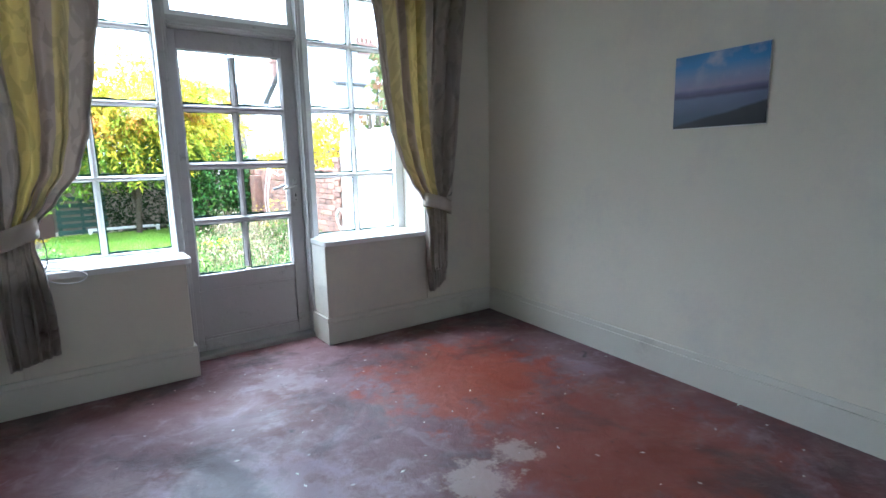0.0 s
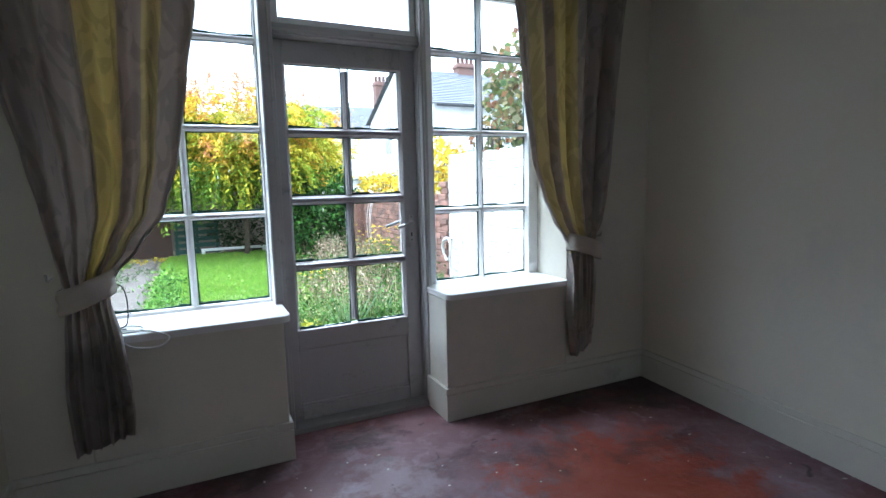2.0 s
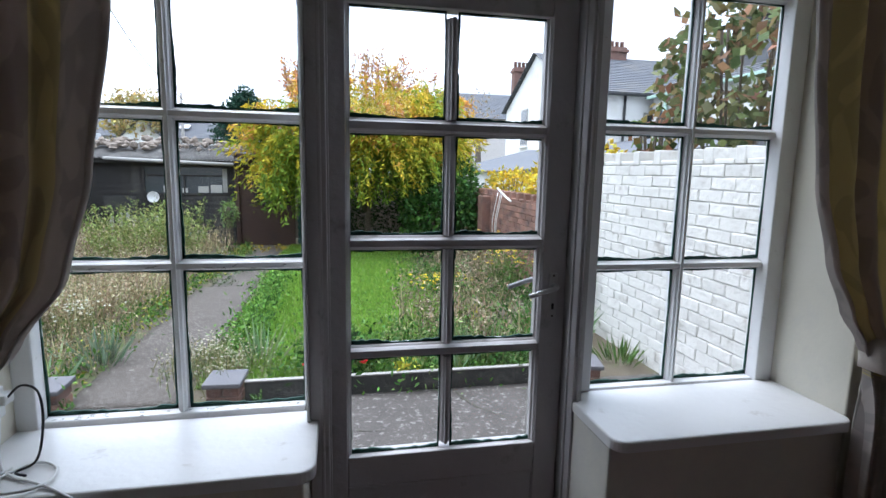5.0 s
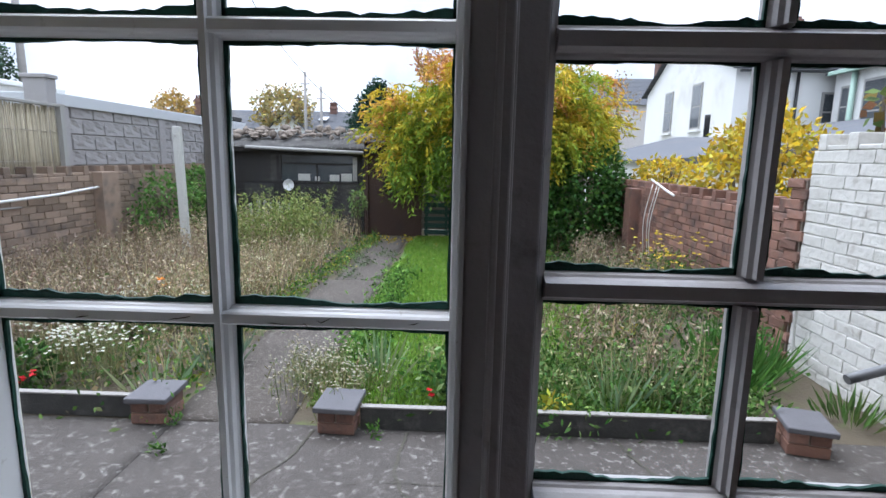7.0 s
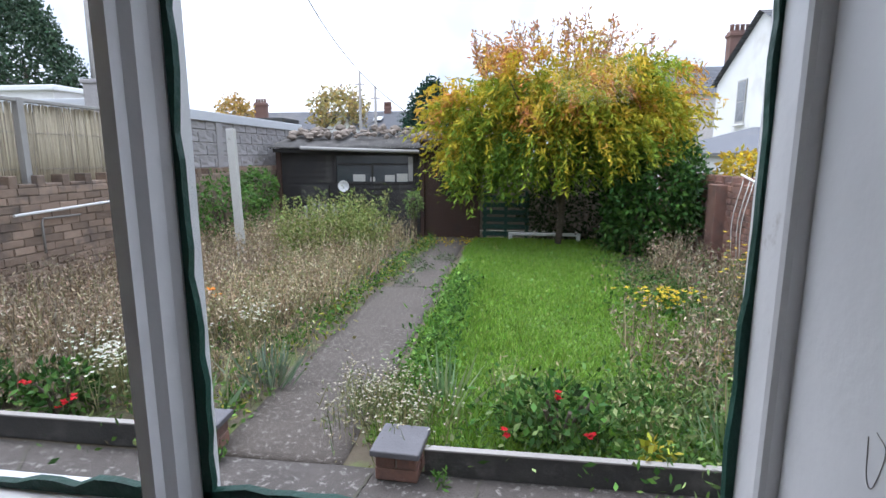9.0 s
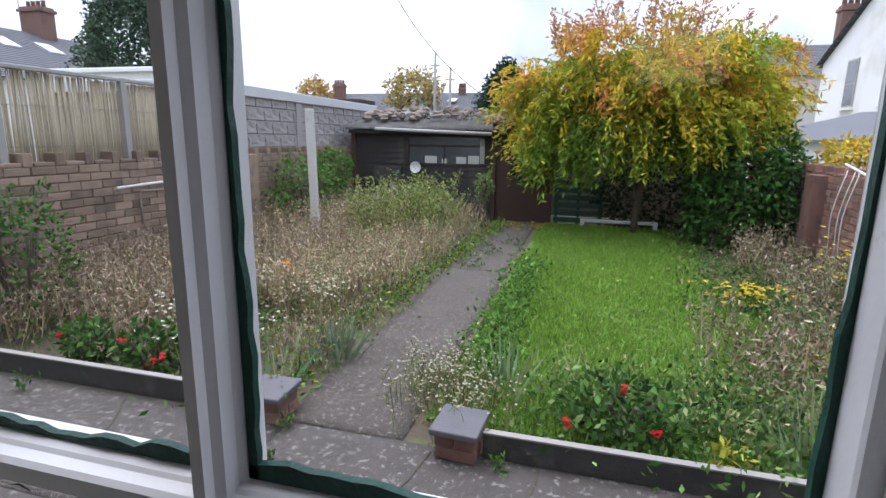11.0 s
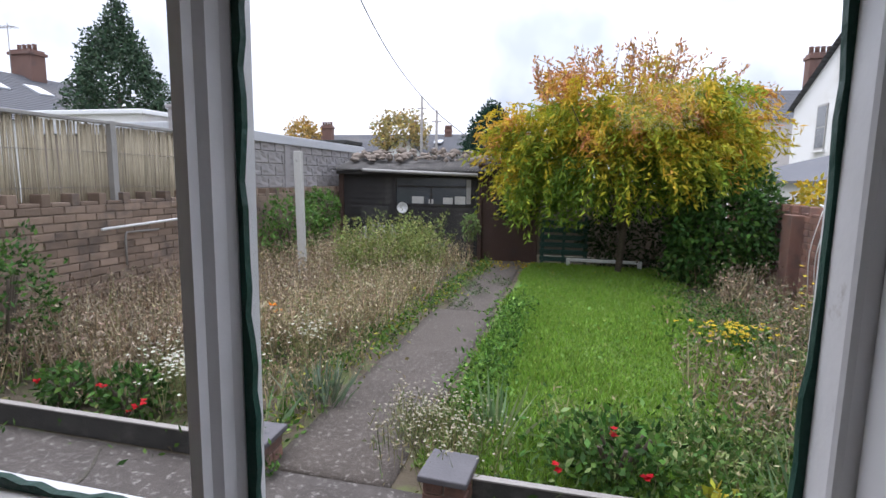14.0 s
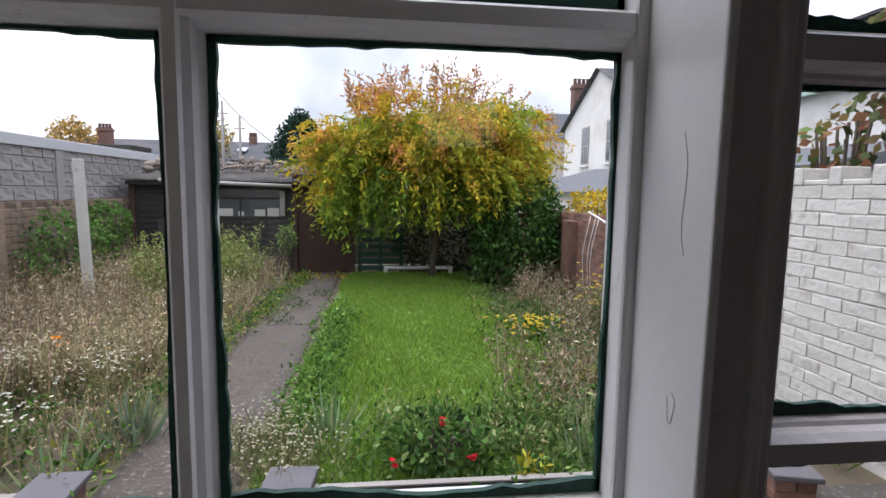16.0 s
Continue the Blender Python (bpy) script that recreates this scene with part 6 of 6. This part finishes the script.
pk = thing("picket_fence", 0, 0, 0, "short broken pale picket fence among the weeds", "fence")
r = random.Random(9)
for k in range(7):
    h = 0.62 + 0.16 * r.random()
    ob = part("pale", boxes((-0.03, 0.03, -0.009, 0.009, 0, h), bevel=0.004), M_GREYTIMBER, pk)
    ob.matrix_local = pose(-3.30 + 0.115 * k, 12.45 + 0.02 * r.random(), GZ, 0, r.uniform(-5, 5), 0)
part("rail", boxes((-3.36, -2.56, 12.478, 12.50, GZ + 0.42, GZ + 0.47), bevel=0.003), M_GREYTIMBER, pk)
hose = thing("garden_hose", 0, 0, 0, "pale hose coiled on the red brick wall end", "hose")
bm = bmesh.new()
tube(bm, smooth_line([(3.20 + 0.012 * math.sin(k), 6.86 + (0.12 + 0.012 * math.sin(k * 0.7)) * math.cos(k * 0.6), 0.42 + (0.14 + 0.01 * math.cos(k)) * math.sin(k * 0.6)) for k in range(26)] + [(3.2, 6.78, 0.2), (3.19, 6.74, -0.05), (3.15, 6.7, -0.19)], 3), 0.011, 6)
part("coil", bm, M_POSTCON, hose)
part("peg", boxes((3.17, 3.30, 6.85, 6.87, 0.53, 0.55), bevel=0.003), M_POLE, hose)

# white bucket and hose by the white wall, props on the brick wall
wall_tub = thing("white_tub", 3.13, 4.50, GZ, "rounded white plastic tub by the white wall", "tub")
part("body", lathe(bmesh.new(), [(0.09, 0), (0.11, 0.30), (0.12, 0.33), (0.10, 0.36), (0.05, 0.38)], 20), M_WHITEPLAIN, wall_tub)
prop = thing("clothes_prop", 0, 0, 0, "thin white pole hung along the brown brick wall", "pole")
part("rod", tube(bmesh.new(), [(LX + 0.06, 7.7, 0.82), (LX + 0.07, 9.0, 0.86), (LX + 0.08, 9.9, 0.93)], 0.016, 8), M_WHITEPLAIN, prop)
pipe = thing("wall_pipe", 0, 0, 0, "thin rusty pipe bracket on the brown brick wall", "pipe")
part("rod", tube(bmesh.new(), [(LX + 0.04, 8.5, 0.75), (LX + 0.05, 8.02, 0.76), (LX + 0.05, 8.0, 0.72), (LX + 0.05, 8.0, 0.40)], 0.012, 6), M_POLE, pipe)
arm = thing("clothes_line_arm", 0, 0, 0, "white bar with hanging cords on the red brick wall", "clothes line")
part("rod", tube(bmesh.new(), [(RX - 0.05, 10.4, 1.16), (RX - 0.28, 9.2, 1.06), (RX - 0.32, 8.9, 1.03)], 0.014, 8), M_WHITEPLAIN, arm)
for y, x in ((9.9, RX - 0.15), (9.7, RX - 0.19), (10.2, RX - 0.1)):
    part("cord", tube(bmesh.new(), smooth_line([(x, y, 1.10), (x - 0.05, y + 0.1, 0.6), (x + 0.03, y + 0.25, 0.1)], 4), 0.006, 5), M_CABLE, arm)

# ---- houses around ----
def gable_house(name, x0, x1, y0, y1, eave, ridge, along, wall_mat, label, windows=(), chimneys=(), skylights=()):
    """A pitched-roof house; the ridge runs along x or y. windows: (side, a0, a1, z0, z1)."""
    h = thing(name, 0, 0, 0, label, "house")
    bm = bmesh.new()
    o = 0.25
    if along == "x":
        ym = (y0 + y1) / 2
        prof = [(y0, GZ - 0.2), (y1, GZ - 0.2), (y1, eave), (ym, ridge), (y0, eave)]
        a = [bm.verts.new((x0, y, z)) for y, z in prof]
        b = [bm.verts.new((x1, y, z)) for y, z in prof]
        r1 = [(x0 - o, y0 - o, eave - o * (ridge - eave) / (ym - y0)), (x1 + o, y0 - o, eave - o * (ridge - eave) / (ym - y0)), (x1 + o, ym, ridge), (x0 - o, ym, ridge)]
        r2 = [(x1 + o, y1 + o, r1[0][2]), (x0 - o, y1 + o, r1[0][2]), (x0 - o, ym, ridge), (x1 + o, ym, ridge)]
    else:
        xm = (x0 + x1) / 2
        prof = [(x0, GZ - 0.2), (x1, GZ - 0.2), (x1, eave), (xm, ridge), (x0, eave)]
        a = [bm.verts.new((x, y1, z)) for x, z in prof]
        b = [bm.verts.new((x, y0, z)) for x, z in prof]
        e = eave - o * (ridge - eave) / (xm - x0)
        r1 = [(x0 - o, y1 + o, e), (x0 - o, y0 - o, e), (xm, y0 - o, ridge), (xm, y1 + o, ridge)]
        r2 = [(x1 + o, y0 - o, e), (x1 + o, y1 + o, e), (xm, y1 + o, ridge), (xm, y0 - o, ridge)]
    for i in range(5):
        bm.faces.new((a[i], a[(i + 1) % 5], b[(i + 1) % 5], b[i]))
    bm.faces.new(list(reversed(a)))
    bm.faces.new(b)
    bmesh.ops.recalc_face_normals(bm, faces=list(bm.faces))
    part("wall", bm, wall_mat, h)
    for r in (r1, r2):
        bm = bmesh.new()
        p = [Vector(q) for q in r]
        nrm = (p[1] - p[0]).cross(p[3] - p[0]).normalized()
        rows_n = max(6, int((p[3] - p[0]).length / 0.26))
        for k in range(rows_n):
            t0, t1 = k / rows_n, (k + 1) / rows_n + 0.004
            q0, q1 = p[0].lerp(p[3], t0), p[1].lerp(p[2], t0)
            q3, q2 = p[0].lerp(p[3], t1), p[1].lerp(p[2], t1)
            v = [bm.verts.new(c) for c in (q0 + nrm * 0.06, q1 + nrm * 0.06, q2 + nrm * 0.035, q3 + nrm * 0.035, q0 + nrm * 0.01, q1 + nrm * 0.01)]
            bm.faces.new((v[0], v[1], v[2], v[3]))
            bm.faces.new((v[4], v[5], v[1], v[0]))
        part("roof", bm, M_SLATE, h, "blue-grey slate roof")
    for sd, a0, a1, z0, z1 in windows:
        if sd == "-x":
            fr = boxes((x0 - 0.05, x0 + 0.02, a0, a1, z0, z1), bevel=0.01)
            gl = boxes((x0 - 0.056, x0 - 0.051, a0 + 0.09, a1 - 0.09, z0 + 0.1, (z0 + z1) / 2 - 0.03), (x0 - 0.056, x0 - 0.051, a0 + 0.09, a1 - 0.09, (z0 + z1) / 2 + 0.03, z1 - 0.09))
            sl = boxes((x0 - 0.14, x0 + 0.02, a0 - 0.1, a1 + 0.1, z0 - 0.1, z0 - 0.004))
        else:
            fr = boxes((a0, a1, y0 - 0.05, y0 + 0.02, z0, z1), bevel=0.01)
            gl = boxes((a0 + 0.09, a1 - 0.09, y0 - 0.056, y0 - 0.051, z0 + 0.1, (z0 + z1) / 2 - 0.03), (a0 + 0.09, a1 - 0.09, y0 - 0.056, y0 - 0.051, (z0 + z1) / 2 + 0.03, z1 - 0.09))
            sl = boxes((a0 - 0.1, a1 + 0.1, y0 - 0.14, y0 + 0.02, z0 - 0.1, z0 - 0.004))
        wn_ = part("window", fr, M_GREYTIMBER, h, "sash window")
        part("pane", gl, M_FARGLASS, wn_)
        part("sill", sl, M_RENDER, wn_)
    for cx, cy, cz, w, top in chimneys:
        ch = part("chimney", boxes((cx - w, cx + w, cy - w * 0.6, cy + w * 0.6, cz, top), (cx - w * 1.12, cx + w * 1.12, cy - w * 0.75, cy + w * 0.75, top - 0.28, top - 0.12), bevel=0.02), M_CHIMNEY, h, "sooty red brick chimney stack")
        for i in range(4):
            part("chimney_pot", lathe(bmesh.new(), [(0.11, 0), (0.10, 0.25), (0.12, 0.32), (0.09, 0.33)], 10, (cx - w * 0.75 + i * w * 0.5, cy, top)), M_CHIMNEY, ch)
    for sx, sy, sz, rx, rz in skylights:
        bm = boxes((-0.35, 0.35, -0.5, 0.5, 0.0, 0.09), bevel=0.01)
        ob = part("skylight", bm, M_FASCIA, h, "pale skylight")
        ob.matrix_local = pose(sx, sy, sz, rx, 0, rz)
    return h


gable_house("white_house", 11.0, 21.0, 24.0, 33.7, 5.1, 7.55, "x", M_RENDER, "white rendered house with slate roof and gable", [("-x", 26.7, 27.7, 2.9, 4.9), ("-x", 29.9, 30.9, 2.9, 4.9), ("-y", 14.3, 15.2, 2.7, 4.2)],
            [(15.3, 28.85, 6.9, 0.58, 8.1), (11.6, 33.0, 5.3, 0.5, 7.6)])
gable_house("white_wing", 14.5, 22.0, 14.5, 23.6, 4.9, 7.0, "y", M_RENDER, "white rendered house wing with slate roof", [("-x", 20.9, 22.1, 2.2, 4.4), ("-x", 22.7, 23.2, 2.8, 4.3)], [(18.2, 16.0, 6.4, 0.8, 8.3)])
dp = thing("drainpipe", 0, 0, 0, "pale green drainpipe on the white house", "drainpipe")
part("pipe", tube(bmesh.new(), [(14.38, 22.5, 0), (14.38, 22.5, 4.9)], 0.09, 8), M_PALEGREEN, dp)
part("gutter", boxes((14.15, 14.3, 14.3, 23.6, 4.72, 4.86), bevel=0.02), M_PALEGREEN, dp)
dg = thing("drainpipe", 0, 0, 0, "black drainpipe on the white house", "drainpipe")
part("pipe", tube(bmesh.new(), [(13.3, 23.9, 0), (13.3, 23.9, 5.0)], 0.06, 8), M_BLACK, dg)
part("gutter", boxes((11.0, 14.4, 23.62, 23.74, 4.86, 4.96), bevel=0.02), M_BLACK, dg)
dm = thing("roof_dormer", 0, 0, 0, "dark boxy roof dormer with a window", "dormer")
part("cheek", boxes((15.4, 17.6, 18.2, 20.2, 5.3, 7.0), bevel=0.03), M_SLATE, dm)
part("flat_roof", boxes((15.2, 17.8, 18.0, 20.4, 7.0, 7.12), bevel=0.02), M_BOARD, dm)
dw = part("window", boxes((15.33, 15.40, 18.5, 19.9, 5.9, 6.85), bevel=0.01), M_FASCIA, dm)
part("pane", boxes((15.322, 15.328, 18.58, 19.17, 6.0, 6.77), (15.322, 15.328, 19.23, 19.82, 6.0, 6.77)), M_FARGLASS, dw)
ann = thing("annex", 0, 0, 0, "low white annex with lean-to slate roof", "annex")
part("wall", boxes((9.0, 13.0, 13.0, 23.5, GZ - 0.2, 2.05)), M_RENDER, ann)
bm = bmesh.new()
v = [bm.verts.new(q) for q in ((8.7, 12.7, 2.06), (8.7, 23.6, 2.06), (13.2, 23.6, 2.9), (13.2, 12.7, 2.9), (8.7, 12.7, 2.0), (8.7, 23.6, 2.0), (13.2, 23.6, 2.0), (13.2, 12.7, 2.0))]
for f in ((0, 3, 2, 1), (4, 5, 6, 7), (0, 1, 5, 4), (1, 2, 6, 5), (2, 3, 7, 6), (3, 0, 4, 7)):
    bm.faces.new([v[i] for i in f])
part("roof", bm, M_SLATE, ann)
part("ridge_post", tube(bmesh.new(), [(9.2, 22.0, 2.0), (9.2, 22.0, 3.0), (9.2, 22.0, 3.1)], 0.1, 8), M_BLACK, ann)
lean = thing("outbuilding", 0, 0, 0, "low white outbuilding with dark sloping roof behind the wall", "outbuilding")
part("wall", boxes((5.2, 8.2, 14.5, 22.5, GZ - 0.2, 1.45)), M_RENDER, lean)
bm = bmesh.new()
v = [bm.verts.new(q) for q in ((5.0, 14.2, 1.46), (5.0, 22.6, 1.46), (8.4, 22.6, 2.35), (8.4, 14.2, 2.0), (5.0, 14.2, 1.40), (5.0, 22.6, 1.40), (8.4, 22.6, 1.4), (8.4, 14.2, 1.4))]
for f in ((0, 3, 2, 1), (4, 5, 6, 7), (0, 1, 5, 4), (1, 2, 6, 5), (2, 3, 7, 6), (3, 0, 4, 7)):
    bm.faces.new([v[i] for i in f])
part("roof", bm, M_SLATE, lean)
gable_house("far_house", 9.9, 18.0, 45.0, 53.0, 5.9, 8.3, "x", M_PINKRENDER, "pale rendered house with slate roof beyond the gardens")
terr = gable_house("terrace", -30.0, 2.0, 46.0, 54.0, 3.6, 5.25, "x", M_RENDER, "long low terrace with slate roofs in the distance", (), [(-13.8, 49.5, 4.6, 0.35, 6.1), (-6.5, 49.5, 4.6, 0.3, 5.7), (-21.3, 47.5, 4.2, 0.5, 5.9), (-10.6, 49.5, 4.6, 0.3, 5.7)],
                   [(-11.0, 47.6, 4.45, 19, 0), (-14.6, 47.6, 4.45, 19, 0)])
gable_house("white_gable", -14.3, -11.1, 43.0, 47.0, 3.1, 4.6, "y", M_RENDER, "small white gable among distant roofs")
bx = thing("flat_dormer", 0, 0, 0, "dark flat-roofed dormer on a distant house", "dormer")
part("body", boxes((-22.2, -17.5, 43.0, 46.0, GZ, 4.0)), M_FASCIA, bx)
part("roof", boxes((-22.4, -17.3, 42.8, 46.0, 4.0, 4.3), bevel=0.03), M_BOARD, bx)
for k in range(3):
    part("window", boxes((-21.6 + k * 1.4, -20.6 + k * 1.4, 42.95, 43.0, 3.0, 3.8)), M_FARGLASS, bx)
gable_house("brick_terrace", -35.0, -22.5, 10.0, 29.5, 3.6, 6.5, "y", M_RENDER, "neighbouring house with slate roof and chimney", (), [(-28.75, 26.6, 5.9, 0.7, 7.9)])
for y in (23.0, 25.2):
    sk = thing("skylight", -26.5, y, 5.50, "pale skylight lying in a slate roof", "skylight", "roof skylights")
    sk.matrix_world = pose(-26.5, y, 5.46, 0, 24.9, 0)
    part("frame", boxes((-0.6, 0.6, -0.4, 0.4, 0.02, 0.12), bevel=0.01), M_FASCIA, sk)
    # white render colour stands in for sky mirrored in the glass
    part("pane", boxes((-0.52, 0.52, -0.33, 0.33, 0.122, 0.128)), M_RENDER, sk, "matt white pane with the sky's reflection put into its colour")
ae = thing("roof_aerial", 0, 0, 0, "thin television aerial on a chimney", "aerial")
part("mast", tube(bmesh.new(), [(-29.2, 26.0, 6.2), (-29.2, 26.0, 9.2)], 0.025, 5), M_POLE, ae)
for k in range(5):
    part("rod", tube(bmesh.new(), [(-29.8 + 0.25 * k, 25.7, 9.0), (-29.8 + 0.25 * k, 26.3, 9.0)], 0.015, 4), M_POLE, ae)
part("boom", tube(bmesh.new(), [(-29.9, 26.0, 9.0), (-28.7, 26.0, 9.0)], 0.02, 5), M_POLE, ae)


def far_tree(name, x, y, z0, radii, count, leaf, palette, label, cone=False):
    t = thing(name, x, y, GZ - 0.25, label, "tree")
    part("trunk", tube(bmesh.new(), [(0, 0, 0), (0.05, 0, (z0 + radii[2]) * 0.5), (0, 0, z0 + radii[2])], 0.2, 8, [0.22, 0.16, 0.05]), M_BARK, t)
    c = np.array((0, 0, z0 + radii[2]))
    d = unit(rng.normal(size=(count, 3)))
    lump = np.array([1 + 0.3 * noise.noise(Vector(q) * 2.5 + Vector((x, y, 0))) + 0.2 * noise.noise(Vector(q) * 6) for q in d])[:, None]
    p = d * lump * rng.uniform(0.2, 1, (count, 1)) ** 0.4
    if cone:
        p[:, :2] *= np.clip(0.78 - 0.45 * p[:, 2:3], 0.14, 1.1)
    p = c + p * np.array(radii)
    dd, ss = frames_of(count, (0, 0, 0.1), 1.0)
    leaves("crown", p, dd, ss, leaf * rng.uniform(0.6, 1.3, count), leaf * 0.6, tints(count, palette, 0.28), M_LEAF, t)


far_tree("dark_tree", -16.3, 20.0, 2.0, (2.35, 2.1, 2.95), 15000, 0.15, [(0.035, 0.06, 0.035), (0.05, 0.085, 0.05), (0.07, 0.11, 0.065)], "tall dark evergreen tree beyond the fence", cone=True)
far_tree("autumn_tree", -13.2, 44.0, 3.4, (2.4, 2.0, 1.9), 2600, 0.3, [(0.40, 0.30, 0.10), (0.34, 0.27, 0.12), (0.28, 0.26, 0.12)], "distant pale yellow autumn tree")
far_tree("autumn_tree", -21.8, 44.0, 3.2, (1.5, 1.5, 1.7), 1800, 0.28, [(0.42, 0.27, 0.07), (0.34, 0.24, 0.08)], "distant ochre autumn tree")
far_tree("conifer", -5.6, 42.0, 2.2, (2.7, 2.4, 2.6), 5000, 0.28, [(0.015, 0.04, 0.025), (0.025, 0.055, 0.035)], "dark conifer behind the roofs", cone=True)
far_tree("bare_tree", 6.6, 24.0, 2.6, (0.9, 0.9, 1.4), 260, 0.12, [(0.30, 0.22, 0.12)], "thin half-bare tree behind the weeping tree")
